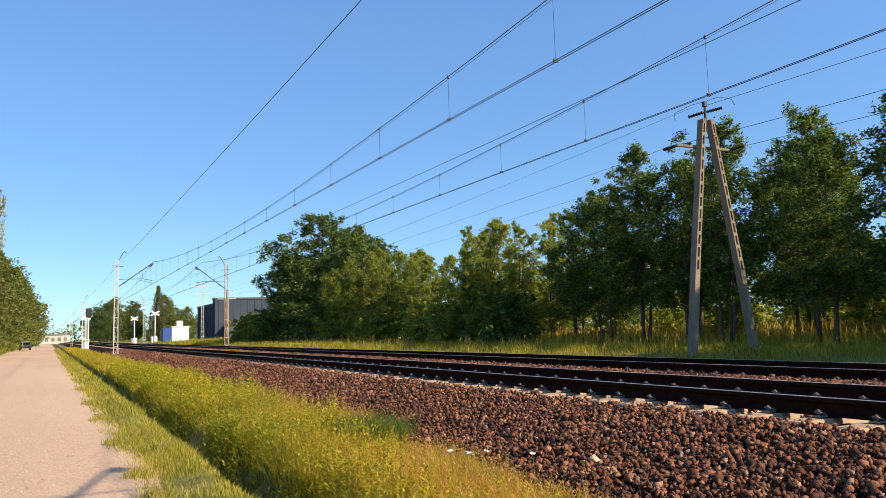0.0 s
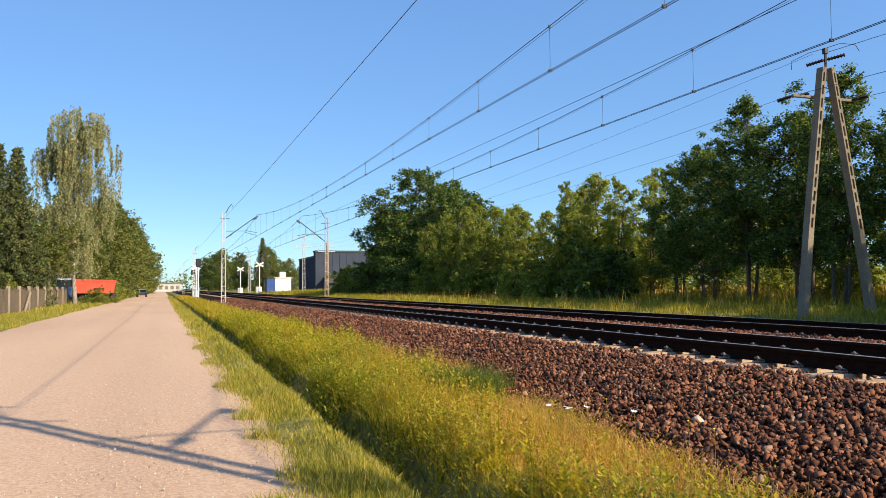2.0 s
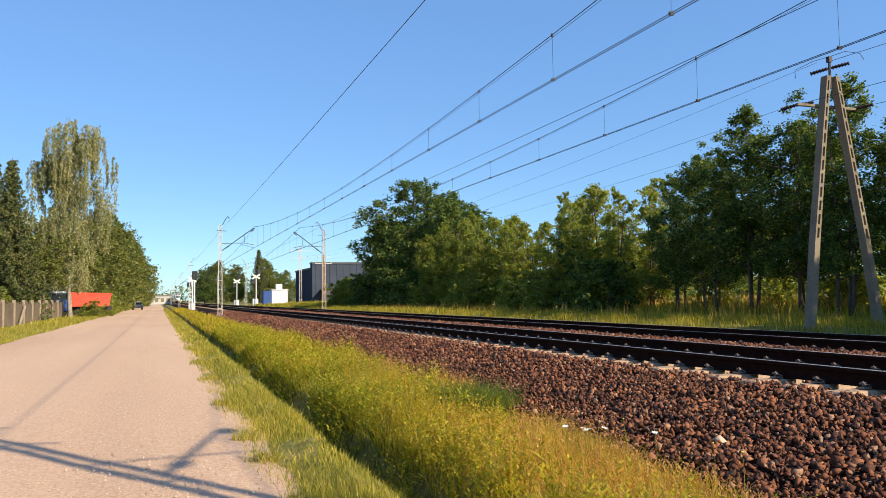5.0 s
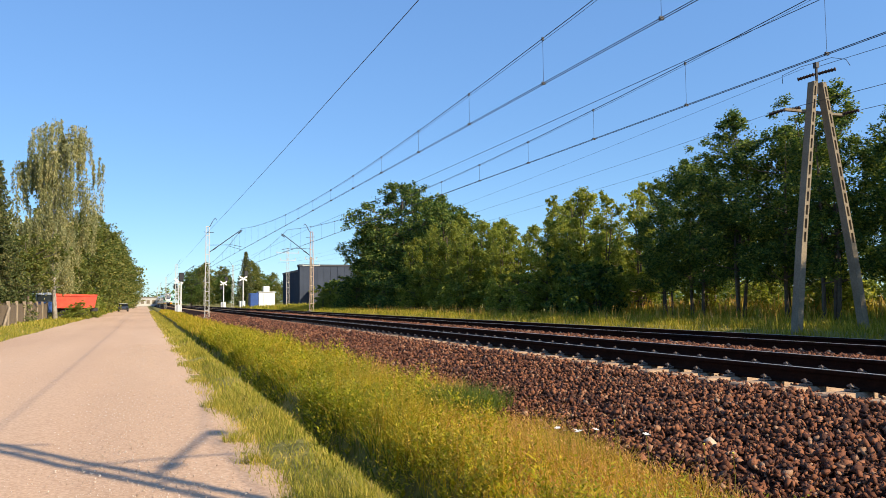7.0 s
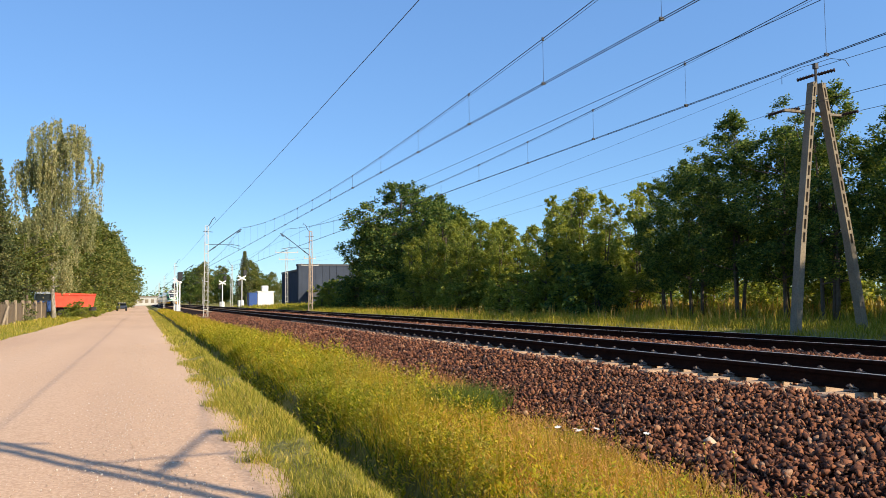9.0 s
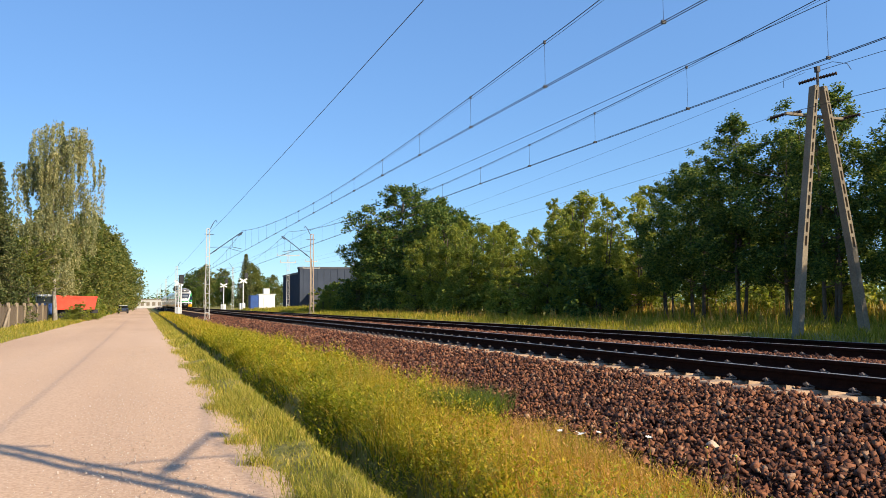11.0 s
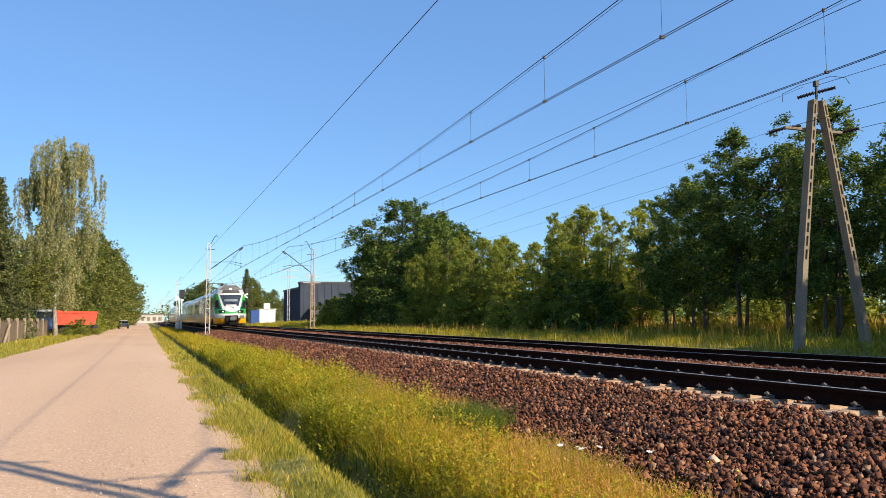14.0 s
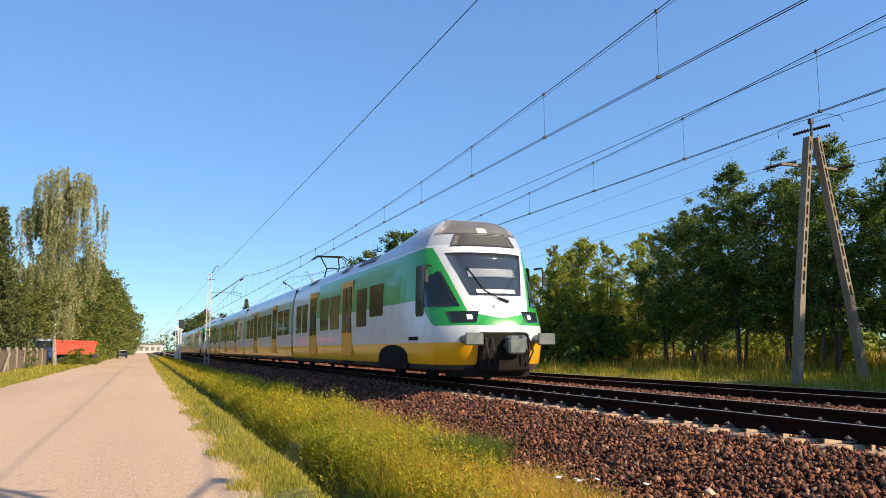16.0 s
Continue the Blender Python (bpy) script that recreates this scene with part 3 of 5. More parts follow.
def crown_points(n, h, z0, rad, shape, lumps):
    """Clump centres in a lumpy crown; shape gives the radius by height from 0 to 1."""
    out = []
    ph = RNG.uniform(0, 6.28, 6)
    while len(out) < n:
        u, th = RNG.uniform(), RNG.uniform(0, 2 * math.pi)
        if RNG.uniform() > shape(u) + 0.15:
            continue
        r = rad * shape(u) * (1 + lumps * (0.6 * math.sin(2 * th + ph[0] + 5 * u) + 0.5 * math.sin(3 * th + ph[1] - 7 * u) + 0.4 * math.sin(9 * u + ph[2])))
        q = max(r, 0.05) * RNG.uniform(0.25, 1.0) ** 0.5
        out.append((q * math.cos(th), q * math.sin(th), z0 + (h - z0) * u))
    return np.array(out)


def make_tree(name, label, h, rad, z0, shape, boughs, twigs, per, size, bough_r, leaf, bark, trunk_r=0.16, stems=1, droop=0.0, lumps=0.35, strand=0.0):
    """A trunk with limbs; each bough carries a few tufts of leaves with gaps between them."""
    t = thing(name, label, "tree")
    pts = crown_points(boughs, h, z0, rad, shape, lumps)
    s = Shape()
    for k in range(stems):
        off = Vector((RNG.normal(0, 0.35), RNG.normal(0, 0.35), 0)) if stems > 1 else Vector()
        lean = Vector((RNG.normal(0, 0.05), RNG.normal(0, 0.05), 1))
        path = [off + lean * (h * 0.84 * u) + Vector((0.12 * math.sin(4 * u + k), 0.12 * math.cos(3 * u + k), 0)) for u in np.linspace(0, 1, 8)]
        s.tube([p - Vector((0, 0, 0.15)) if i == 0 else p for i, p in enumerate(path)], [trunk_r * (1.25 if i == 0 else 1) * (1 - 0.9 * i / 7) + 0.012 for i in range(8)], 7)
        for q in pts[RNG.choice(len(pts), min(len(pts), 44 // stems), replace=False)]:
            q = Vector(q)
            u = max(0.12, min(0.9, (q.z - 0.25 * math.hypot(q.x, q.y)) / h / 0.84 - 0.04))
            a = path[0].lerp(path[-1], u)
            s.tube([a, a.lerp(q, 0.5) + Vector((0, 0, -0.05 * h * 0.3)), q], [trunk_r * 0.35 * (1 - u) + 0.015, trunk_r * 0.18 + 0.006, 0.008], 5)
    part("trunk", s, bark, t, "", True)
    br = bough_r * RNG.uniform(0.65, 1.25, len(pts)) * (1.15 - 0.4 * pts[:, 2] / h)
    tw = np.repeat(pts, twigs, 0) + np.clip(RNG.normal(size=(len(pts) * twigs, 3)), -1.8, 1.8) * np.repeat(br, twigs)[:, None] * np.array([0.62, 0.62, 0.42])
    tr = np.repeat(br, twigs) * RNG.uniform(0.32, 0.55, len(tw))
    if strand:
        # hanging strands below each tuft
        k = 6
        down = np.tile(np.linspace(0, 1, k), len(tw)) * np.repeat(strand * RNG.uniform(0.4, 1.3, len(tw)), k)
        tw = np.repeat(tw, k, 0)
        tw[:, 2] -= down
        tw[:, :2] += RNG.normal(0, 0.05, (len(tw), 2))
        tr = np.repeat(tr, k) * 0.62
        keep = tw[:, 2] > z0 * 0.75
        tw, tr = tw[keep], tr[keep]
    v, f = leaf_cloud(tw, tr, per, size, droop)
    part("crown", quick_mesh("crown", v, f, leaf), None, t)
    return t


round_shape = lambda u: max(0.0, math.sin(math.pi * min(1, 0.12 + 0.86 * u))) ** 0.55
egg_shape = lambda u: max(0.0, (1 - u) ** 0.75 * (0.55 + 0.9 * min(u, 0.45) / 0.45) / 1.0)
column_shape = lambda u: max(0.0, math.sin(math.pi * (0.18 + 0.8 * u))) ** 0.8

oak = make_tree("broadleaf_tree", "dark green broadleaf tree with a dense rounded crown", 12.0, 4.2, 1.6, round_shape, 120, 6, 46, 0.125, 1.0, M_LEAF, M_BARK, 0.24)
alder = make_tree("broadleaf_tree", "slender dark green tree in a belt along the railway", 9.5, 2.3, 1.9, egg_shape, 120, 6, 52, 0.066, 0.62, M_LEAF, M_BARK, 0.085, 2, 0, 0.5)
alder2 = make_tree("broadleaf_tree", "slender dark green tree in a belt along the railway", 9.5, 2.15, 2.1, egg_shape, 112, 6, 52, 0.066, 0.6, M_LEAF, M_BARK, 0.075, 3, 0, 0.5)
aspen = make_tree("broadleaf_tree", "light green young tree with an airy pointed crown", 7.3, 1.75, 0.7, egg_shape, 80, 6, 34, 0.075, 0.5, M_LEAF_L, M_BARK, 0.07, 2, 0, 0.45)
willow = make_tree("broadleaf_tree", "light green bushy tree with many thin stems", 7.0, 1.9, 0.4, egg_shape, 84, 6, 34, 0.075, 0.52, M_LEAF_L, M_BARK, 0.06, 4, 0, 0.45)
shrub = make_tree("shrub", "dense dark green shrub below the trees", 3.2, 1.7, 0.1, round_shape, 40, 5, 24, 0.11, 0.55, M_LEAF, M_BARK, 0.04, 4)
lightshrub = make_tree("shrub", "bright green leafy shrub in the grass", 2.6, 1.4, 0.05, round_shape, 36, 5, 22, 0.10, 0.48, M_LEAF_L, M_BARK, 0.03, 4)
birch = make_tree("birch_tree", "tall weeping birch with pale drooping foliage", 20.0, 4.5, 4.0, lambda u: max(0.0, math.sin(math.pi * (0.14 + 0.78 * u))) ** 0.8, 96, 5, 20, 0.125, 1.2, M_LEAF_B, M_BIRCH, 0.28, 1, 0.8, 0.4, 2.4)
roadtree = make_tree("broadleaf_tree", "mixed green roadside tree with a full crown", 14.0, 4.0, 0.8, column_shape, 130, 6, 20, 0.19, 1.15, M_LEAF_R, M_BARK, 0.2)


pine = make_tree("pine_tree", "small brownish green pine with a bare reddish trunk", 7.2, 2.6, 2.6, round_shape, 46, 6, 26, 0.12, 0.8, M_LEAF_R, M_BARK, 0.16, 1, 0, 0.5)


def make_spruce(h, rad):
    t = thing("spruce_tree", "dark green spruce with drooping tiered branches", "tree")
    s = Shape()
    s.tube([(0, 0, -0.1), (0, 0, h * 0.5), (0, 0, h)], [0.2, 0.12, 0.015], 7)
    cs, rs = [], []
    z = 1.0
    while z < h - 0.2:
        r = rad * (1 - z / h) ** 0.85 + 0.12
        k = max(4, int(9 * (1 - z / h) + 4))
        a0 = RNG.uniform(0, 6.28)
        for i in range(k):
            a = a0 + 6.28 * i / k + RNG.normal(0, 0.15)
            rr = r * RNG.uniform(0.7, 1.12)
            tip = Vector((rr * math.cos(a), rr * math.sin(a), z - 0.12 * rr))
            s.tube([(0, 0, z + 0.1), tip * 0.55 + Vector((0, 0, 0.47 * z)), tip], [0.03, 0.02, 0.006], 4)
            for u in np.linspace(0.2, 1.0, max(3, int(rr / 0.4))):
                cs.append((tip.x * u, tip.y * u, z + 0.1 - (0.12 * rr + 0.1) * u))
                rs.append(0.16 + 0.26 * (1 - u) + 0.04 * rr)
        z += 0.42 + 0.2 * (1 - z / h)
    part("trunk", s, M_BARK, t, "", True)
    v, f = leaf_cloud(np.array(cs), np.array(rs), 26, 0.13, 0.5, 0.35)
    part("crown", quick_mesh("crown", v, f, M_NEEDLE), None, t)
    return t


spruce = make_spruce(16.5, 3.6)


def plant(proto, x, y, scale, turn, base=None, group="", wide=1.0):
    z = float(ground_z(x)) if base is None else base
    c = copy_thing(proto, pose(x, y, z - 0.05, 0, 0, turn) @ Matrix.Diagonal((scale * wide, scale * wide, scale, 1)))
    if group:
        c["group"] = group
    return c


BELT = [(alder2, 21.0, -0.8, 1.2), (alder, 20.8, 3.2, 1.0), (alder2, 20.4, 6.6, 0.8), (alder, 24, 2, 0.9), (alder2, 22, 6, 0.88), (alder, 22.5, 10, 0.84), (alder2, 21.5, 13, 0.76), (alder, 22, 16.5, 0.8), (alder2, 21.6, 19.5, 0.82), (alder, 22, 22.3, 0.84), (alder2, 21.8, 24.6, 0.84),
        (alder, 22.4, 27.6, 0.80), (alder2, 22.6, 30.6, 0.66), (alder, 26.5, 9, 0.86), (alder2, 26, 14.5, 0.84), (alder, 26, 20.5, 0.8), (alder2, 26.5, 26, 0.78), (alder, 26, 31.5, 0.7),
        (aspen, 21.6, 33.5, 0.86), (willow, 22.0, 36.5, 0.97), (aspen, 21.8, 39.3, 0.93), (willow, 24.5, 38, 0.7), (aspen, 22.6, 42, 0.52), (willow, 22, 45.2, 0.80), (aspen, 22, 47.6, 0.84), (willow, 22.4, 50.5, 0.92),
        (aspen, 22, 53.5, 1.0), (willow, 22.5, 56.5, 1.0), (aspen, 22, 59.5, 0.98), (willow, 25, 48, 0.85), (willow, 25.5, 54, 1.0),
        (aspen, 20.6, 35.2, 0.7), (aspen, 20.8, 38.0, 0.72), (aspen, 20.7, 44, 0.68), (aspen, 20.6, 49, 0.78), (aspen, 20.8, 52, 0.82), (aspen, 20.6, 55.2, 0.86), (aspen, 20.9, 58, 0.9), (aspen, 21, 62, 0.85), (oak, 25, 64.5, 0.78), (oak, 23.4, 71, 1.0), (oak, 22.6, 79, 0.74), (oak, 25.6, 86, 0.8), (oak, 28, 92, 0.78), (oak, 29, 80, 0.8)]
for i, (proto, x, y, sc) in enumerate(BELT):
    plant(proto, x, y, sc, 47 * i, group="tree belt along the railway", wide=0.78 if proto is aspen else 1.0)
for i, y in enumerate(np.arange(33, 84, 3.1)):
    plant(lightshrub if 38 < y < 61 else shrub, 20.6 + 0.8 * math.sin(i * 2.1), float(y), 0.8 + 0.3 * math.sin(i * 1.3) ** 2, 71 * i, group="shrubs below the tree belt")
for i, (x, y, sc) in enumerate([(20.5, 91, 1.2), (22.5, 96, 1.35), (18.8, 88, 0.7), (24.5, 100, 1.2)]):
    plant(lightshrub, x, y, sc, 50 * i, group="shrubs by the grey building")
for i, y in enumerate(np.arange(4, 33, 2.0)):
    plant(lightshrub, 28.5 + 2.5 * math.sin(i * 1.7), float(y), 0.75, 40 * i, group="undergrowth behind the trees")
for i, (x, y, sc) in enumerate([(38, 6, 1.6), (41, 14, 2.0), (39, 22, 1.7), (42, 30, 2.2), (40, 38, 1.8), (43, 47, 2.3), (40, 56, 2.0), (44, 66, 2.2), (41, 0, 1.9), (46, 36, 2.4), (47, 20, 2.3)]):
    plant(lightshrub, x, y, sc, 57 * i, group="bushes across the field")
# beside the road
plant(birch, -8.0, 84, 1.0, 200, wide=0.73)
plant(pine, -9.3, 74, 1.0, 0)
for i, (x, y, sc) in enumerate([(-11.0, 70, 0.8), (-13.0, 63, 0.74), (-12.4, 79, 0.72), (-10.6, 76, 0.45)]):
    plant(spruce, x, y, sc, 77 * i, group="spruces by the fence")
for i, (x, y, sc) in enumerate([(-9.2, 106, 0.8), (-8.6, 124, 1.05), (-8.0, 142, 1.15), (-8.0, 160, 1.2), (-7.9, 180, 1.25), (-7.3, 200, 1.25), (-6.8, 222, 1.2), (-6.2, 248, 1.15), (-5.6, 280, 1.05)]):
    plant(roadtree, x, y, sc, 63 * i, group="trees along the road")
for i, (x, y, sc) in enumerate([(-6.9, 84.0, 0.4), (-6.2, 89, 0.7), (-6.1, 96, 1.0), (-6.0, 104, 1.2), (-6.6, 99.5, 0.95), (-7.3, 104, 1.05), (-7.3, 112, 1.1), (-11.6, 80, 1.2), (-11.4, 66, 1.1), (-6.8, 89.5, 0.45), (-6.7, 93.5, 0.4), (-6.6, 96, 0.5), (-7.2, 150, 1.4), (-7.2, 170, 1.5), (-7.0, 235, 2.2), (-6.0, 262, 2.2)]):
    plant(lightshrub, x, y, sc, 35 * i, group="shrubs along the road")
# beyond the level crossing
for i, (x, y, sc) in enumerate([(12.5, 235, 0.8), (16.5, 240, 0.9), (20.5, 226, 0.72), (27, 215, 0.85), (30, 220, 0.72), (34, 225, 0.65), (39, 230, 0.62), (45, 232, 0.6), (16, 262, 1.0), (24, 268, 0.9)]):
    plant(roadtree if i % 2 else oak, x, y, sc, 80 * i, group="trees beyond the level crossing")
plant(spruce, 24.2, 205, 0.85, 10)
for p in (pine, oak, alder, alder2, aspen, willow, shrub, lightshrub, birch, roadtree, spruce):
    spots = {pine: (-13.5, 60), oak: (30, 82), alder: (30, 12), alder2: (29.5, 22), aspen: (25.5, 36), willow: (25, 43), shrub: (19.9, 62), lightshrub: (-13.0, 104), birch: (-30, 150), roadtree: (-13, 116), spruce: (-15.5, 88)}
    x, y = spots[p]
    p.matrix_basis = pose(x, y, float(ground_z(x)) - 0.05, 0, 0, 15)


def far_woods():
    """A low uneven line of woods along the horizon."""
    cs, rs = [], []
    for a in np.arange(-60, 75, 0.35):
        d = 560 + 90 * math.sin(a * 0.13) + RNG.uniform(-20, 20)
        x, y = d * math.sin(radians(a)), d * math.cos(radians(a))
        hgt = 11 + 4 * math.sin(a * 0.9) + 2.5 * math.sin(a * 2.7)
        if -1.5 < a < 1.6:
            hgt *= 0.45
        for k in range(4):
            cs.append((x + RNG.normal(0, 3), y + RNG.normal(0, 3), hgt * (0.15 + 0.25 * k)))
            rs.append(3.2)
    v, f = leaf_cloud(np.array(cs), np.array(rs), 22, 1.1)
    return thing("far_woods", "distant dark green woods along the horizon", "woods", kind="stuff", mesh=quick_mesh("far_woods", v, f, M_LEAF))


far_woods()


# ---- poles and line beside the trees ----
def make_a_pole():
    p = thing("utility_pole", "weathered concrete A-frame power pole with cut-out legs and insulators", "utility pole", pose(15.6, 14.6, 0.66))
    H = 6.2

    def leg(x0, x1):
        """A tapering concrete leg pierced by a row of slots: one closed body."""
        zs, slot = [-0.4, 2.2], [False]
        while zs[-1] < H - 0.35:
            zs += [zs[-1] + 0.24, zs[-1] + 0.33]
            slot += [True, False]
        zs[-1] = H
        cols, v, f = (-1, -0.42, 0.42, 1), [], []
        for z in zs:
            u = max(0.0, z / H)
            for yy in (-0.1, 0.1):
                v += [(x0 + (x1 - x0) * u + (0.09 - 0.03 * u) * q, yy, z) for q in cols]
        at = lambda r, side, c: r * 8 + side * 4 + c
        full = lambda r, c: 0 <= r < len(slot) and 0 <= c < 3 and not (c == 1 and slot[r])
        for r in range(len(slot)):
            for c in range(3):
                if not full(r, c):
                    continue
                f += [(at(r, 0, c), at(r, 0, c + 1), at(r + 1, 0, c + 1), at(r + 1, 0, c)), (at(r, 1, c), at(r + 1, 1, c), at(r + 1, 1, c + 1), at(r, 1, c + 1))]
                for (dr, dc), (a, b) in (((-1, 0), ((r, c), (r, c + 1))), ((1, 0), ((r + 1, c), (r + 1, c + 1))), ((0, -1), ((r, c), (r + 1, c))), ((0, 1), ((r, c + 1), (r + 1, c + 1)))):
                    if not full(r + dr, c + dc):
                        f.append((at(a[0], 0, a[1]), at(b[0], 0, b[1]), at(b[0], 1, b[1]), at(a[0], 1, a[1])))
        return Shape().add(v, f)

    part("leg", leg(-1.02, -0.13), M_CONCRETE, p)
    part("leg", leg(1.28, 0.14), M_CONCRETE, p)
    top = Shape()
    top.tube([(0, 0, H - 0.3), (0, 0, H + 0.42)], 0.035, 6)
    top.box(-0.05, 0.05, -0.05, 0.05, H + 0.36, H + 0.5)
    part("top_spike", top, M_WIRE, p)
    arm = Shape().box(-0.95, 1.0, 0.103, 0.18, 5.44, 5.51, 0, 0.01)
    part("cross_arm", arm, M_CONCRETE, p, "weathered steel cross arm")
    for pos, d in (((-0.88, 0.15, 5.48), (-0.45, 0.9, -0.14)), ((-0.4, 0.15, 5.56), (-0.5, 0.85, 0.02)), ((0.95, 0.15, 5.5), (0.45, -0.9, 0.08)), ((-0.05, 0, H + 0.2), (-0.55, 0.8, -0.16)), ((0.05, 0, H + 0.22), (0.55, -0.8, 0.12))):
        s = ribbed(Vector(pos), Vector(d).normalized(), 6, 0.05)
        part("insulator", s, M_INSUL, p, "brown ribbed insulator")
    j = Shape()
    j.tube([(-0.5, 0.6, H + 0.08), (-0.6, 0.5, H + 0.25), (-0.3, 0.2, H + 0.42), (0, 0, H + 0.5), (0.3, -0.2, H + 0.6), (0.5, -0.45, H + 0.5), (0.45, -0.6, H + 0.3)], 0.008, 4)
    part("jumper_wire", j, M_WIRE, p)
    return p


make_a_pole()


def make_line_pole(x, y, h, lattice_post):
    p = thing("utility_pole", "pale grey lattice line pole with cross arms" if lattice_post else "slim grey concrete line pole with small cross arms", "utility pole", pose(x, y, float(ground_z(x))), "line poles")
    s = Shape()
    if lattice_post:
        lattice(s, h, 0.22, 0.16)
    else:
        s.tube([(0, 0, -0.2), (0, 0, h)], [0.17, 0.11], 8)
    part("post", s, M_MAST if lattice_post else M_CONCRETE, p)
    a = Shape()
    for z, w in ((h - 0.7, 1.9), (h - 1.9, 1.3)) if lattice_post else ((h - 0.4, 0.9), (h - 1.4, 1.3)):
        a.box(-w, w, -0.05, 0.05, z, z + 0.1)
        for k in (-1, 0.0, 1):
            a.tube([(k * w * 0.95, 0, z + 0.1), (k * w * 0.95, 0, z + 0.4)], 0.05, 6)
    part("cross_arm", a, M_MAST, p)


make_line_pole(22.3, 131, 9.6, True)
make_line_pole(23.6, 118, 7.6, False)

for k, (xa, za, xb, zb) in enumerate(((15.0, 7.1, 22.5, 8.6), (14.2, 6.0, 20.6, 8.0), (16.4, 6.1, 24.0, 8.0))):
    w = thing("power_line", "thin dark power line wire between poles", "power line", group="power lines")
    s = Shape()
    s.tube([(xa + (xb - xa) * u, 14.4 + 116.6 * u, za + (zb - za) * u - 3.2 * u * (1 - u)) for u in np.linspace(0, 1, 22)], 0.005, 4)
    part("wire", s, M_WIRE, w)
    s = Shape()
    s.tube([(xa + 0.9 - 6.5 * u * 0, 14.8 - 60 * u, za + 0.25 - 2.5 * u * (1 - u) + 0.4 * u) for u in np.linspace(0, 1, 16)], 0.008, 4)
    part("wire", s, M_WIRE, w)

# ---- buildings and level crossing ----
M_GREY = worn("grey sheet cladding", (0.045, 0.055, 0.078), (0.065, 0.078, 0.108), 0.5, 0.9, 0.0, 14, 0.05, None, 0.05)
M_DARKTRIM = worn("dark trim", (0.04, 0.04, 0.045), (0.06, 0.06, 0.07), 3, 0.6)
M_GLASS = material("dark window glass", 0.08)[0]
M_GLASS.node_tree.nodes["Principled BSDF"].inputs["Base Color"].default_value = (0.012, 0.014, 0.017, 1)
M_WHITE = worn("white painted metal", (0.68, 0.68, 0.66), (0.8, 0.8, 0.78), 2, 0.5, 0, 20, 0.03)
M_BLUE = worn("blue painted metal", (0.02, 0.06, 0.22), (0.03, 0.09, 0.3), 2, 0.5, 0, 20, 0.03)
M_RED = worn("red painted metal", (0.62, 0.05, 0.025), (0.75, 0.09, 0.045), 2, 0.5, 0, 20, 0.03)
M_BLACK = worn("black painted metal", (0.012, 0.012, 0.014), (0.025, 0.025, 0.03), 4, 0.6, 0, 20, 0.05)
M_WOOD = worn("weathered fence wood", (0.10, 0.072, 0.048), (0.18, 0.135, 0.09), 3, 0.9, 0, 30, 0.4, (1, 1, 0.15))
M_POSTC = worn("pale fence post", (0.22, 0.17, 0.115), (0.34, 0.27, 0.19), 3, 0.9)
M_RUBBER = worn("black rubber", (0.015, 0.015, 0.015), (0.03, 0.03, 0.03), 6, 0.85)


def make_hall():
    b = thing("industrial_building", "large dark grey flat-roofed industrial hall with a lower wing", "building", pose(0, 0, 0))
    for x0, x1, y0, y1, h in ((24.83, 54, 134, 135.9, 7.6), (24.95, 53.8, 136.05, 152, 6.75)):
        part("wall", Shape().box(x0, x1, y0, y1, 0.3, h), M_GREY, b)
        part("roof_edge", Shape().box(x0 - 0.1, x1 + 0.1, y0 - 0.1, y1 + 0.1, h + 0.003, h + 0.32), M_DARKTRIM, b, "dark roof edge")
        k = x0 + 0.6
        while k < x1 - 0.3:
            part("cladding_rib", Shape().box(k, k + 0.09, y0 - 0.06, y0 - 0.003, 0.4, h - 0.05), M_GREY, b)
            k += 1.2
    for x in (26.4, 29.6):
        w = part("window", Shape().box(x, x + 1.1, 133.86, 130.53, 2.3, 3.3), M_GLASS, b)
        part("window_frame", Shape().box(x - 0.08, x + 1.18, 133.87, 130.52, 2.2, 3.4), M_DARKTRIM, w)
    part("vent_pipe", Shape().tube([(34.5, 135, 7.5), (34.5, 135, 8.7)], 0.15, 8), M_MAST, b)


make_hall()


def make_cabin():
    c = thing("relay_cabin", "white and blue metal equipment cabin beside the level crossing", "cabin", pose(16.7, 122, 0.65))
    part("body", Shape().box(-0.5, 1.9, -1.2, 1.2, 0, 2.35, 0, 0.04), M_WHITE, c)
    part("side_panel", Shape().box(-1.75, -0.52, -1.15, 1.15, 0, 2.25, 0, 0.04), M_BLUE, c, "blue metal side section")
    part("roof", Shape().box(-0.6, 2.0, -1.3, 1.3, 2.355, 2.47, 0, 0.02), M_WHITE, c)
    part("roof_unit", Shape().box(0.3, 1.2, -0.5, 0.5, 2.48, 3.3, 0, 0.03), M_WHITE, c, "white boxy roof unit")
    part("door", Shape().box(0.2, 1.1, -1.245, -1.205, 0.1, 2.1), M_WHITE, c)


make_cabin()


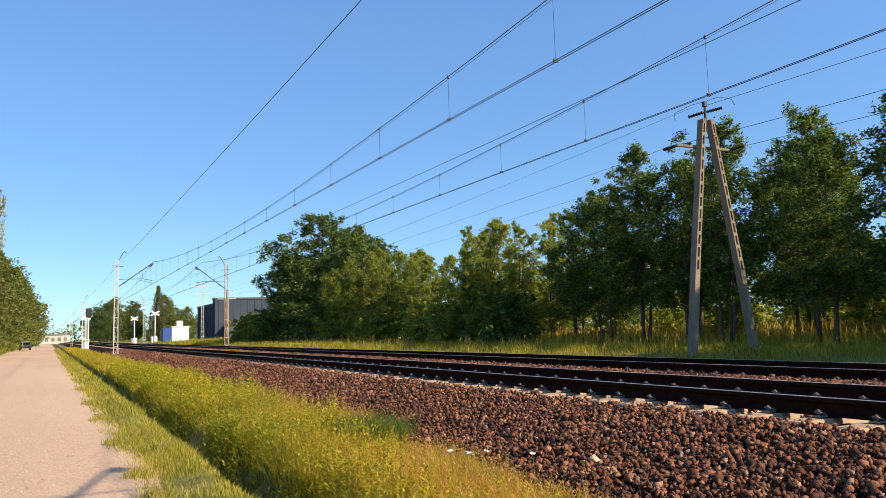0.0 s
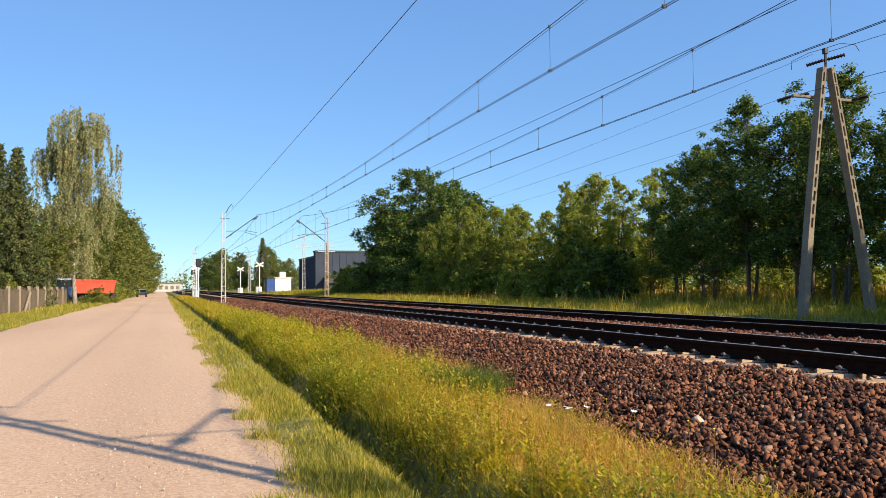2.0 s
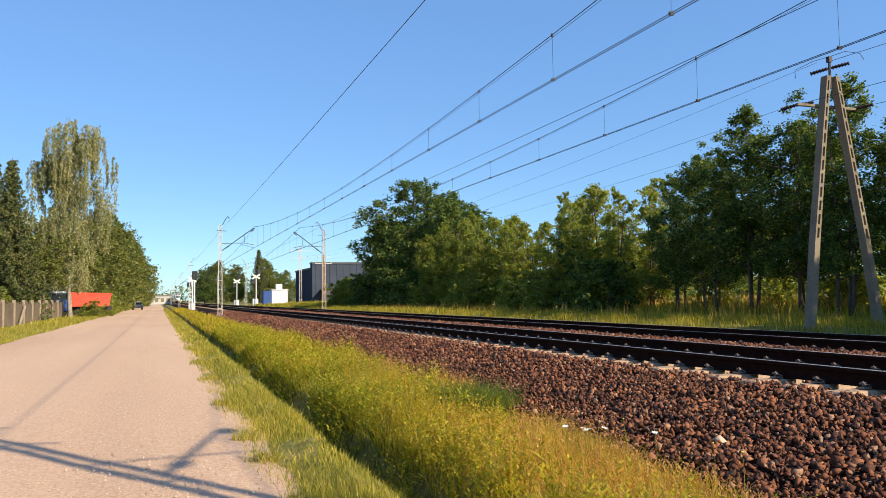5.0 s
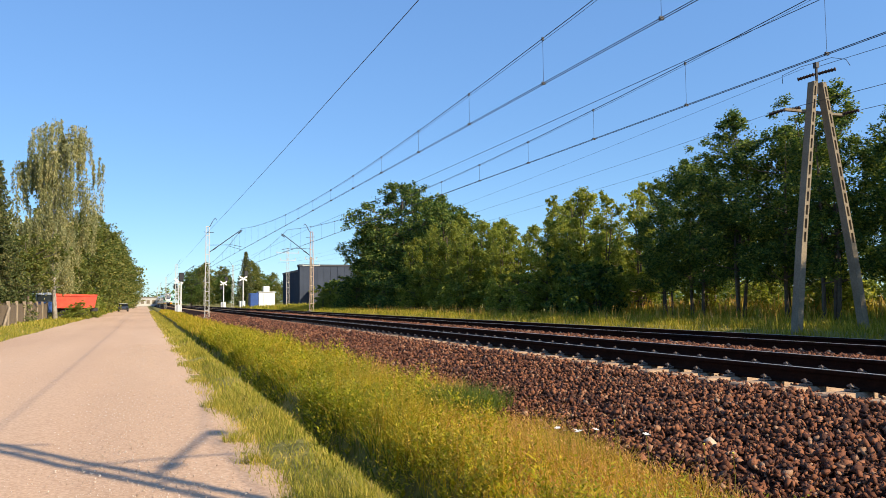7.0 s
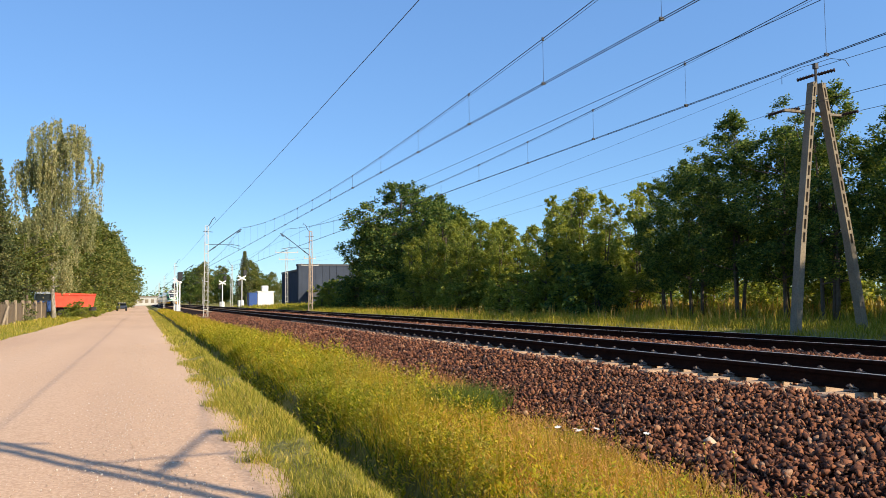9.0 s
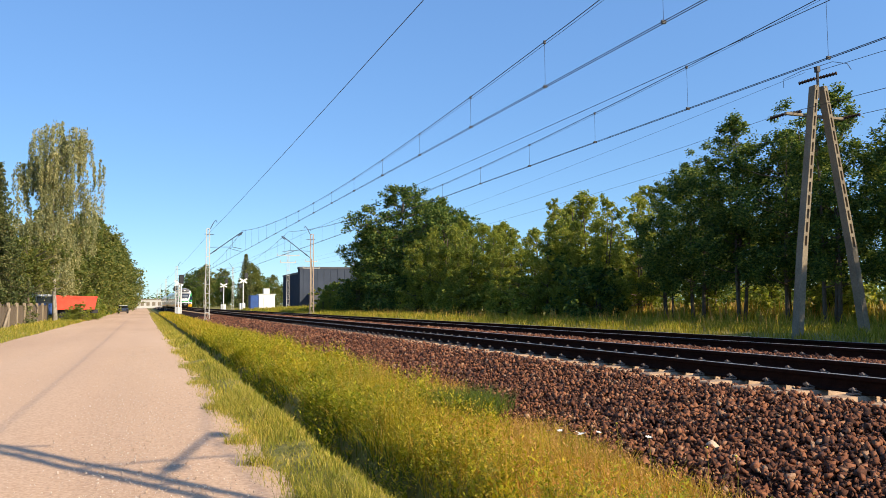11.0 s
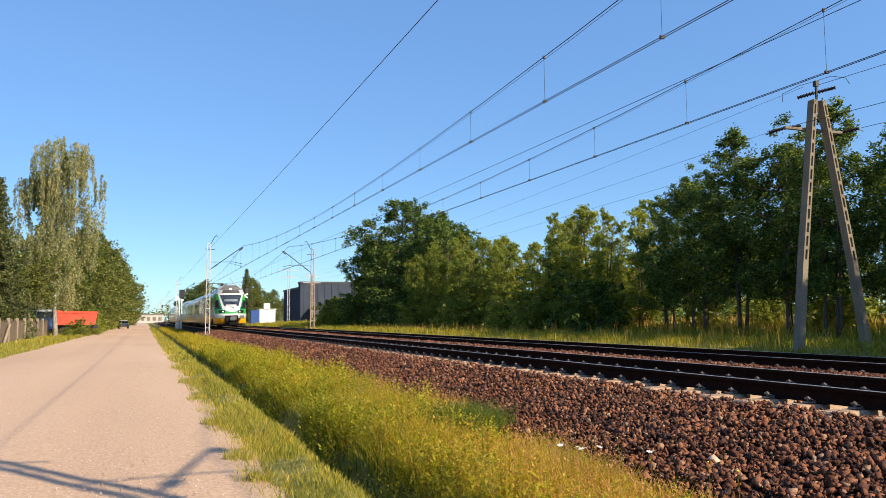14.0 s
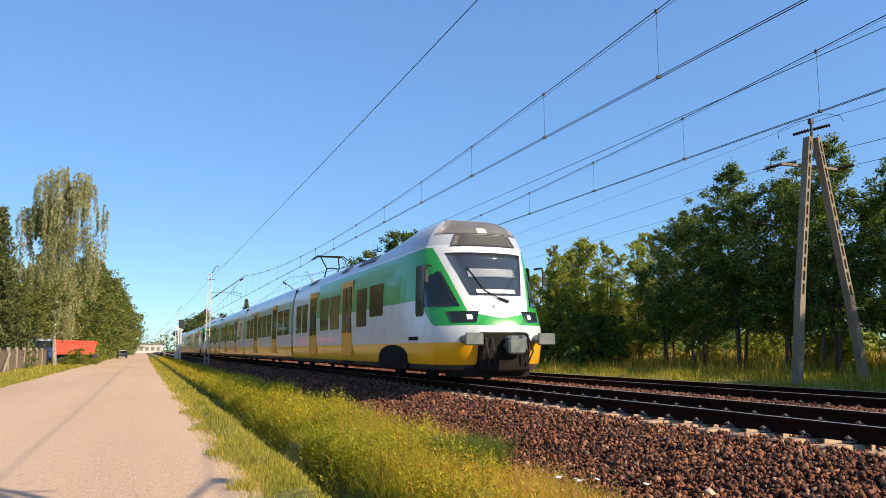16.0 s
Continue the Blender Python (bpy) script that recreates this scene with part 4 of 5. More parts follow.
def make_crossing_signal(x, y, turn):
    c = thing("crossing_signal", "white level-crossing post with cross sign and black light heads", "crossing signal", pose(x, y, float(ground_z(x)), 0, 0, turn), "level-crossing signals")
    part("post", Shape().tube([(0, 0, -0.2), (0, 0, 4.6)], 0.08, 8), M_WHITE, c)
    for a in (-1, 1):
        s = Shape()
        d = Vector((math.cos(radians(28)), 0, a * math.sin(radians(28))))
        u = Vector((-d.z, 0, d.x)) * 0.11
        o = Vector((0, -0.1 - 0.02 * a, 4.7))
        p = [o - d * 0.68 - u, o + d * 0.68 - u, o + d * 0.68 + u, o - d * 0.68 + u]
        s.add(p + [q + Vector((0, -0.015, 0)) for q in p], [(0, 1, 2, 3), (7, 6, 5, 4), (0, 4, 5, 1), (1, 5, 6, 2), (2, 6, 7, 3), (3, 7, 4, 0)])
        part("cross_board", s, M_WHITE, c)
    for dx in (-0.45, 0.45):
        s = Shape().box(dx - 0.28, dx + 0.28, -0.12, 0.02, 5.0 if dx > 0 else 3.5, 5.95 if dx > 0 else 4.25, 0, 0.12)
        part("light_head", s, M_BLACK, c)
    part("barrier_drive", Shape().box(-0.45, 0.45, 0.3, 0.9, -0.1, 1.15, 0, 0.06), M_WHITE, c, "white barrier machine housing")


make_crossing_signal(4.75, 122, 0)
make_crossing_signal(14.7, 128, 8)
make_crossing_signal(13.9, 152, 0)


def make_rail_signal(x, y, h):
    c = thing("railway_signal", "tall white-masted railway signal with a black head and ladder", "railway signal", pose(x, y, float(ground_z(x))), "railway signals")
    part("mast", Shape().tube([(0, 0, -0.2), (0, 0, h)], 0.1, 8), M_WHITE, c)
    part("signal_head", Shape().box(-0.33, 0.33, -0.2, 0.05, h - 0.1, h + 1.15, 0, 0.22), M_BLACK, c)
    l = Shape()
    for dx in (-0.2, 0.2):
        l.tube([(dx - 0.5, 0.2, 0), (dx - 0.5, 0.2, h - 0.4)], 0.03, 4)
    for z in np.arange(0.3, h - 0.4, 0.4):
        l.tube([(-0.7, 0.2, z), (-0.3, 0.2, z)], 0.02, 4)
    part("ladder", l, M_WHITE, c)
    part("footing", Shape().box(-0.5, 0.5, -0.4, 0.4, -0.3, 0.25, 0, 0.04), M_CONCRETE, c)


make_rail_signal(4.85, 117, 4.6)


def make_fence():
    f = thing("fence", "weathered board fence with broad pale posts along the road", "fence", pose(-8.8, 0, 0.06))
    pm = Shape().box(-0.11, 0.11, -0.11, 0.11, -0.3, 1.75, 0, 0.03).mesh("post", M_POSTC)
    bmx = Shape().box(-0.015, 0.015, -0.11, 0.11, 0.08, 1.55, 0, 0.01).mesh("board", M_WOOD)
    rm = Shape().box(-0.03, 0.03, 0, 3.9, -0.05, 0.05).mesh("rail", M_WOOD)
    for k in range(15):
        y = 30.3 + 3.9 * k
        part("post", pm, None, f).matrix_basis = pose(0, y, 0)
        if k < 14:
            for z in (0.4, 1.25):
                part("rail", rm, None, f).matrix_basis = pose(-0.02, y, z)
            for j in range(9):
                part("board", bmx, None, f).matrix_basis = pose(0.05, y + 0.42 + 0.37 * j, 0.08 * math.sin(7 * k + 3 * j), 1.5 * math.sin(5 * j + k))
    s = Shape().tube([(0.25, 57.8, -0.2), (0.2, 60.8, 1.3)], 0.09, 6)
    part("brace", s, M_POSTC, f, "slanting pale brace post")


make_fence()


def wheel_shape(r, w):
    s = Shape()
    n = 20
    rings = [(r * 0.55, -w / 2), (r * 0.95, -w / 2), (r, -w / 3), (r, w / 3), (r * 0.95, w / 2), (r * 0.55, w / 2)]
    v = [(x, q * math.cos(6.2832 * k / n), q * math.sin(6.2832 * k / n)) for q, x in rings for k in range(n)]
    f = [(a * n + k, a * n + (k + 1) % n, (a + 1) * n + (k + 1) % n, (a + 1) * n + k) for a in range(5) for k in range(n)] + [tuple(range(n)), tuple(range(6 * n - 1, 5 * n - 1, -1))]
    return s.add(v, f)


def make_trailer():
    t = thing("tipper_trailer", "red steel tipper trailer parked behind roadside bushes", "trailer", pose(-7.1, 94, 0.06, 0, 0, 6) @ Matrix.Scale(0.9, 4))
    s = Shape()
    prof = [(-2.2, 1.2), (2.0, 1.2), (2.5, 2.95), (-2.5, 2.75)]
    s.prism([(-p[0], p[1]) for p in prof], "y", -1.2, 1.2)
    part("tipper_body", s, M_RED, t)
    rim = Shape().box(-2.55, 2.5, -1.27, -1.203, 2.6, 2.78)
    part("rim", rim, M_RED, t)
    part("chassis", Shape().box(-2.2, 2.6, -0.5, 0.5, 0.75, 1.19), M_BLACK, t)
    for x in (-1.2, 1.0):
        for y in (-1.0, 1.0):
            w = part("wheel", wheel_shape(0.48, 0.3), M_RUBBER, t)
            w.matrix_basis = pose(x, y, 0.48, 0, 0, 90)
    c = thing("truck", "blue and white truck cab parked under the trees", "truck", pose(-9.6, 91, 0.06, 0, 0, 6))
    part("cab", Shape().box(-0.95, 0.95, -1.0, 1.0, 0.6, 1.75, 0, 0.1), M_BLUE, c)
    part("cab_roof", Shape().box(-0.9, 0.9, -0.85, 1.0, 1.76, 2.7, 0, 0.18), M_WHITE, c)
    part("windscreen", Shape().box(-0.8, 0.8, -0.89, -0.853, 1.85, 2.5), M_GLASS, c)
    for x in (-0.85, 0.85):
        for y in (-0.3, 2.4):
            part("wheel", wheel_shape(0.45, 0.25), M_RUBBER, c).matrix_basis = pose(x, y, 0.45)
    part("load_bed", Shape().box(-0.95, 0.95, 1.1, 3.2, 0.8, 1.5, 0, 0.05), M_WHITE, c)


make_trailer()


M_CARBODY = worn("dark blue car paint", (0.02, 0.03, 0.06), (0.03, 0.045, 0.085), 2, 0.3, 0, 20, 0.02)


def make_car():
    c = thing("parked_car", "dark blue car with a pale roof parked on the road edge", "car", pose(-3.75, 162, 0.02, 0, 0, 4))
    s = Shape()
    prof = [(-2.0, 0.35), (-2.1, 0.6), (-2.05, 0.85), (-1.1, 0.98), (1.9, 1.0), (2.05, 0.8), (2.05, 0.35)]
    s.prism(prof, "x", -0.85, 0.85)
    part("body", s, M_CARBODY, c, "dark blue lower body")
    part("cabin", Shape().prism([(-1.05, 1.0), (-0.45, 1.45), (1.5, 1.45), (1.9, 1.0)], "x", -0.78, 0.78), M_GLASS, c)
    part("roof", Shape().box(-0.76, 0.76, -0.5, 1.55, 1.455, 1.53, 0, 0.03), M_WHITE, c)
    part("grille", Shape().box(-0.7, 0.7, -2.13, -2.0, 0.36, 0.56), M_BLACK, c)
    for x in (-0.8, 0.8):
        part("headlight", Shape().box(x * 0.75 - 0.16, x * 0.75 + 0.16, -2.14, -2.04, 0.62, 0.78), M_GLASS, c)
        for y in (-1.3, 1.35):
            part("wheel", wheel_shape(0.32, 0.2), M_RUBBER, c).matrix_basis = pose(x, y, 0.32)


make_car()


def make_far_shed():
    b = thing("far_building", "long low grey building far down the line", "building", pose(3.5, 440, 0))
    part("wall", Shape().box(-9, 6, -5, 5, 0, 4.4), M_MAST, b)
    part("roof", Shape().box(-9.4, 6.4, -5.4, 5.4, 4.41, 4.9), M_CONCRETE, b)
    for k in range(5):
        part("window", Shape().box(-8 + 2.8 * k, -6.4 + 2.8 * k, -5.06, -5.003, 1.3, 3.2), M_CONCRETE, b)


make_far_shed()

# ---- train ----
def livery(name, nose, window_band):
    """White, green and yellow paint laid out by height and length along the car."""
    m, nt, b = material(name, 0.28)
    b.inputs["Coat Weight"].default_value = 0.3
    sep = nt.nodes.new("ShaderNodeSeparateXYZ")
    nt.links.new(nt.nodes.new("ShaderNodeTexCoord").outputs["Object"], sep.inputs[0])
    X, Y, Z = sep.outputs

    def op(kind, a, c=0.0, d=None):
        n = nt.nodes.new("ShaderNodeMath")
        n.operation = kind
        for s, v in zip(n.inputs, (a, c, d)):
            if v is None:
                continue
            if isinstance(v, (int, float)):
                s.default_value = v
            else:
                nt.links.new(v, s)
        return n.outputs[0]

    above = lambda a, c: op("GREATER_THAN", a, c)
    below = lambda a, c: op("LESS_THAN", a, c)
    both = lambda a, c: op("MULTIPLY", a, c)
    dirt = tex(nt, "noise", 1.4, 5)
    white = ramp(nt, dirt, [(0.3, (0.58, 0.59, 0.605)), (0.7, (0.71, 0.715, 0.725))])
    green = ramp(nt, dirt, [(0.3, (0.025, 0.29, 0.05)), (0.7, (0.035, 0.36, 0.06))])
    yellow = ramp(nt, dirt, [(0.3, (0.80, 0.38, 0.006)), (0.7, (0.88, 0.45, 0.012))])
    silver = ramp(nt, dirt, [(0.3, (0.36, 0.39, 0.43)), (0.7, (0.46, 0.49, 0.53))])
    ax = op("ABSOLUTE", X)
    if nose:
        # the lower edge of the green drops toward the nose
        t = op("SUBTRACT", op("MULTIPLY", Y, 1.0), 0.9)
        t.node.use_clamp = True
        edge = op("ADD", op("MULTIPLY", t, 0.66), 1.34)
        g = both(above(Z, edge), below(Z, 3.28))
        shield = both(both(below(ax, op("ADD", op("MULTIPLY", Z, 0.26), 0.34)), above(Z, op("ADD", op("MULTIPLY", ax, 0.18), 1.5))), below(Y, 3.2))
        g = both(g, op("SUBTRACT", 1.0, shield))
        fade = both(g, below(Y, 14.05))
    else:
        fade = both(both(above(Z, 1.5), below(Z, 2.95)), window_band)
    col = mix(nt, fade, white, green)
    col = mix(nt, both(below(Z, 0.95), above(Y, -0.5)), col, yellow)
    col = mix(nt, above(Z, 3.33), col, silver)
    col = mix(nt, below(Z, 0.44), col, (0.05, 0.05, 0.055))
    nt.links.new(col, b.inputs["Base Color"])
    return m


M_NOSE, M_CAR = livery("end car paint", True, 0), livery("middle car paint", False, 0.45)
M_TGLASS = material("tinted train glass", 0.06)[0]
M_TGLASS.node_tree.nodes["Principled BSDF"].inputs["Base Color"].default_value = (0.018, 0.022, 0.024, 1)
M_SHIELD = material("windscreen glass", 0.05)[0]
M_SHIELD.node_tree.nodes["Principled BSDF"].inputs["Base Color"].default_value = (0.035, 0.045, 0.065, 1)
M_YDOOR = worn("yellow door paint", (0.74, 0.33, 0.006), (0.82, 0.39, 0.015), 2, 0.3, 0, 20, 0.02)
M_GREYCAP = worn("grey roof fairing", (0.11, 0.105, 0.10), (0.17, 0.16, 0.155), 2, 0.5, 0, 20, 0.05)
M_GRILLE = worn("dark roof grille", (0.035, 0.034, 0.033), (0.06, 0.058, 0.056), 3, 0.6, 0, 20, 0.05)
M_BELLOWS = worn("black rubber bellows", (0.012, 0.012, 0.013), (0.03, 0.03, 0.032), 8, 0.8)
# steel taken nearly to black to match the shade inside the wheel arches
M_UNDER = worn("dark underframe steel", (0.008, 0.007, 0.007), (0.022, 0.019, 0.017), 5, 0.9, 0, 40, 0.1, None, 0.1)
M_STEEL = worn("grey coupler steel", (0.09, 0.105, 0.10), (0.17, 0.19, 0.18), 4, 0.5, 0.3)
M_ROOFBOX = worn("roof equipment", (0.36, 0.38, 0.4), (0.48, 0.5, 0.52), 3, 0.5)
M_SOLAR = worn("dark roof panel", (0.012, 0.018, 0.035), (0.025, 0.035, 0.06), 3, 0.45)
M_PALE = worn("pale sun blind", (0.15, 0.17, 0.21), (0.21, 0.235, 0.28), 3, 0.4)
M_LAMP, lnt, lb = material("lit headlamp", 0.3)
lb.inputs["Emission Color"].default_value, lb.inputs["Emission Strength"].default_value = (1.0, 0.86, 0.55, 1), 0.9

ZS = [0.32, 0.5, 0.95, 1.15, 1.34, 1.5, 1.7, 2.0, 2.35, 2.7, 3.05, 3.33, 3.58, 3.82, 4.01, 4.13, 4.2]
WS = [1.34, 1.40, 1.43, 1.44, 1.44, 1.44, 1.44, 1.44, 1.43, 1.415, 1.37, 1.30, 1.19, 1.02, 0.78, 0.48, 0.1]
FS = [0.32, 0.12, 0.0, 0.0, 0.03, 0.11, 0.21, 0.36, 0.53, 0.70, 0.87, 1.02, 1.18, 1.42, 1.8, 2.3, 2.9]


def cap_y(x, z):
    return float(np.interp(z, ZS, FS)) + 0.95 * (abs(x) / 1.44) ** 2.9


def roof_z(z):
    """Behind the cab hood the roof is lower."""
    return z if z < 3.33 else 3.33 + (z - 3.33) * 0.68


def end_body(length):
    v, f = [], []
    n = 20
    rows = []
    for z, w in zip(ZS, WS):
        row = []
        for k in range(n + 1):
            x = w * math.sin(math.pi / 2 * (2 * k / n - 1))
            v.append((x, cap_y(x, z), z))
            row.append(len(v) - 1)
        rows.append(row)
    for a, b in zip(rows, rows[1:]):
        f += [(a[k], a[k + 1], b[k + 1], b[k]) for k in range(n)]
    # sides and roof run back from the outline of the nose
    ring = [r[0] for r in rows] + [r[-1] for r in reversed(rows)]
    prev = ring
    for y in (3.6, 6.5, 10, 14, length):
        cur = []
        for i in ring:
            v.append((v[i][0], y, roof_z(v[i][2]) if y > 5 else v[i][2]))
            cur.append(len(v) - 1)
        f += [(prev[i], prev[i + 1], cur[i + 1], cur[i]) for i in range(len(ring) - 1)]
        f.append((prev[-1], prev[0], cur[0], cur[-1]))
        prev = cur
    f.append(tuple(prev))
    f.append(tuple(rows[0]))
    return v, f


def patch(bounds, off, name, mat, thick=0.012, nu=10, nv=6):
    """A panel that follows the nose; bounds gives (z0, z1, left, right) with left and right by height from 0 to 1."""
    z0, z1, left, right = bounds
    v, f = [], []
    for layer in (off, off - thick):
        for j in range(nv + 1):
            z = z0 + (z1 - z0) * j / nv
            for i in range(nu + 1):
                x = left(j / nv) + (right(j / nv) - left(j / nv)) * i / nu
                v.append((x, cap_y(x, z) - layer, z))
    o = (nu + 1) * (nv + 1)
    for j in range(nv):
        for i in range(nu):
            a = j * (nu + 1) + i
            f += [(a, a + 1, a + nu + 2, a + nu + 1), (o + a, o + a + nu + 1, o + a + nu + 2, o + a + 1)]
    edge = [i for i in range(nu + 1)] + [j * (nu + 1) + nu for j in range(1, nv + 1)] + [nv * (nu + 1) + i for i in range(nu - 1, -1, -1)] + [j * (nu + 1) for j in range(nv - 1, 0, -1)]
    f += [(edge[k], edge[(k + 1) % len(edge)], o + edge[(k + 1) % len(edge)], o + edge[k]) for k in range(len(edge))]
    return mesh_of(name, v, f, mat, True)


def side_patch(s, nu=8, nv=8):
    """The slanting cab side window, laid on the curve of the nose."""
    v, f = [], []
    for out in (0.014, -0.01):
        for j in range(nv + 1):
            z = 1.80 + 0.95 * j / nv
            y0 = float(np.interp(z, ZS, FS)) + 0.95 * ((0.42 + 0.27 * z) / 1.44) ** 2.9
            for i in range(nu + 1):
                y = y0 + (1.5 - y0) * i / nu
                k = min(1.0, ((y - float(np.interp(z, ZS, FS))) / 0.95)) ** (1 / 2.9)
                v.append((s * (float(np.interp(z, ZS, WS)) * k + out), y - 0.4 * out, z))
    o = (nu + 1) * (nv + 1)
    for j in range(nv):
        for i in range(nu):
            a = j * (nu + 1) + i
            f += [(a, a + 1, a + nu + 2, a + nu + 1), (o + a, o + a + nu + 1, o + a + nu + 2, o + a + 1)]
    edge = list(range(nu + 1)) + [j * (nu + 1) + nu for j in range(1, nv + 1)] + [nv * (nu + 1) + i for i in range(nu - 1, -1, -1)] + [j * (nu + 1) for j in range(nv - 1, 0, -1)]
    f += [(edge[k], edge[(k + 1) % len(edge)], o + edge[(k + 1) % len(edge)], o + edge[k]) for k in range(len(edge))]
    return mesh_of("cab_side_window", v, f, M_TGLASS, True)


def pane(w, h, mat, name, frame=0.0):
    """A side pane with clipped corners, in the plane of the car's side."""
    c = 0.07
    prof = [(c, 0), (w - c, 0), (w, c), (w, h - c), (w - c, h), (c, h), (0, h - c), (0, c)]
    return Shape().prism(prof, "x", -0.012, 0.012).mesh(name, mat)


PANES = {}


def side_pane(car, y0, y1, z0, z1, mat=None, name="window", proud=0.0, label=""):
    for sx in (-1, 1):
        key = (round(y1 - y0, 3), round(z1 - z0, 3), name)
        if key not in PANES:
            PANES[key] = pane(y1 - y0, z1 - z0, mat or M_TGLASS, name)
        o = part(name, PANES[key], None, car, label)
        o.matrix_basis = pose(sx * (1.436 + proud), y0, z0, 0, -sx * (0.7 if z1 > 2.5 else 0.0), 0)


def side_door(car, y):
    side_pane(car, y, y + 1.45, 0.62, 3.05, M_YDOOR, "door", 0.004, "yellow double door")
    for a in (0.12, 0.78):
        side_pane(car, y + a, y + a + 0.52, 1.35, 2.85, M_TGLASS, "door_window", 0.018)


def bogie_at(train, y, wheels=True):
    s = Shape()
    s.box(-1.15, 1.15, -1.75, 1.75, 0.36, 0.72, 0, 0.06)
    for sx in (-1, 1):
        s.box(sx * 1.05 - 0.12, sx * 1.05 + 0.12, -1.9, 1.9, 0.5, 0.8, 0, 0.05)
        s.box(sx * 1.12 - 0.1, sx * 1.12 + 0.1, -0.4, 0.4, 0.3, 0.75, 0, 0.05)
    b = part("bogie", s, M_UNDER, train, "dark bogie frame")
    b.matrix_basis = pose(0, y, 0)
    for dy in (-1.35, 1.35):
        for sx in (-1, 1):
            w = part("wheel", WHEEL, None, b)
            w.matrix_basis = pose(sx * 0.76, dy, 0.43)
    return b


WHEEL = wheel_shape(0.43, 0.13).mesh("wheel", M_UNDER)
END, MID = 19.3, 17.75


def dress_nose(car):
    part("windscreen", patch((2.05, 3.12, lambda u: -(0.66 + 0.34 * u), lambda u: 0.66 + 0.34 * u), 0.012, "windscreen", M_SHIELD), None, car, "dark tinted windscreen")
    part("sun_blind", patch((2.5, 2.72, lambda u: -0.62, lambda u: 0.62), 0.026, "sun_blind", M_PALE, 0.004), None, car, "pale blind behind the windscreen")
    part("destination_panel", patch((2.1, 2.2, lambda u: -0.5, lambda u: 0.5), 0.026, "destination_panel", M_WHITE, 0.004), None, car, "white panel at the foot of the windscreen")
    part("roof_fairing", patch((3.3, 3.6, lambda u: -(0.86 - 0.14 * u), lambda u: 0.86 - 0.14 * u), 0.035, "roof_fairing", M_GRILLE), None, car, "grey grille above the windscreen")
    part("roof_hood", patch((3.63, 4.1, lambda u: -(1.1 - 0.5 * u), lambda u: 1.1 - 0.5 * u), 0.03, "roof_hood", M_GREYCAP), None, car, "grey roof hood")
    part("top_lamp", patch((3.66, 3.78, lambda u: -0.12, lambda u: 0.12), 0.05, "top_lamp", M_LAMP, 0.02, 4, 3), None, car)
    for s in (-1, 1):
        lo, hi = (0.54, 1.18)
        l, r = (lambda u: lo + 0.1 * (1 - u), lambda u: hi - 0.06 * (1 - u)) if s > 0 else (lambda u: -(hi - 0.06 * (1 - u)), lambda u: -(lo + 0.1 * (1 - u)))
        h = part("headlight", patch((1.41, 1.67, l, r), 0.012, "headlight", M_TGLASS), None, car, "black headlamp pod")
        for q in (0.76,):
            part("lamp", patch((1.48, 1.59, lambda u: s * q - 0.055, lambda u: s * q + 0.055), 0.024, "lamp", M_LAMP, 0.008, 4, 4), None, h)
        b = Shape()
        b.tube([(s * 0.9, 0.5, 1.02), (s * 0.9, -0.3, 1.02)], 0.1, 10)
        b.box(s * 0.9 - 0.22, s * 0.9 + 0.22, -0.36, -0.3, 0.88, 1.16, 0, 0.05)
        part("buffer", b, M_STEEL, car, "round grey buffer")
        # cab side glazing
        part("cab_side_window", side_patch(s), None, car)
        mr = Shape().tube([(s * 1.38, 1.15, 2.78), (s * 1.52, 1.0, 2.8), (s * 1.56, 0.98, 2.65)], 0.03, 5)
        mr.box(s * 1.56 - 0.05, s * 1.56 + 0.05, 0.95, 1.0, 2.35, 2.7, 0, 0.02)
        part("mirror", mr, M_BLACK, car)
    side_pane(car, 1.5, 2.12, 1.6, 2.86, M_TGLASS, "cab_door_window")
    # no opening is cut: flat near-black plates imitate the shaded wheel arches
    for sx in (-1, 1):
        arch = [(2.75, 0.3)] + [(4.1 - 1.3 * math.cos(math.pi * k / 10), 0.42 + 0.5 * math.sin(math.pi * k / 10) ** 0.6) for k in range(11)] + [(5.45, 0.3)]
        part("wheel_arch_shade", Shape().prism(arch, "x", sx * 1.425, sx * 1.446), M_UNDER, car, "near-black plate standing for the shaded wheel arch")
    rec = Shape().box(-0.62, 0.62, -0.045, 0.7, 0.28, 1.18, 0, 0.05)
    part("coupler_recess", rec, M_UNDER, car, "dark coupler recess")
    cp = Shape().box(-0.05, 0.42, -0.35, -0.05, 0.74, 1.1, 0, 0.05)
    cp.tube([(0, -0.1, 0.86), (0, -0.62, 0.86)], 0.09, 8)
    cp.box(-0.22, 0.2, -0.7, -0.55, 0.68, 1.0, 0, 0.04)
    part("coupler", cp, M_STEEL, car, "grey automatic coupler")
    hs = Shape()
    for q in (-0.5, -0.35, 0.45, 0.58):
        hs.tube([(q, -0.06, 1.05), (q * 1.05, -0.22, 0.75), (q * 0.9, -0.1, 0.45)], 0.022, 5)
    part("brake_hose", hs, M_BELLOWS, car)
    pl = Shape()
    pl.prism([(-1.1, 0.95), (-0.6, 0.15), (0.6, 0.15), (1.1, 0.95), (1.0, 1.1), (-1.0, 1.1)], "z", 0.16, 0.36)
    part("snowplough", pl, M_UNDER, car)
    wp = Shape()
    wp.tube([(0.02, cap_y(0, 1.98) - 0.04, 1.98), (-0.3, cap_y(0.3, 2.16) - 0.05, 2.16), (-0.62, cap_y(0.62, 2.75) - 0.05, 2.75)], 0.014, 4)
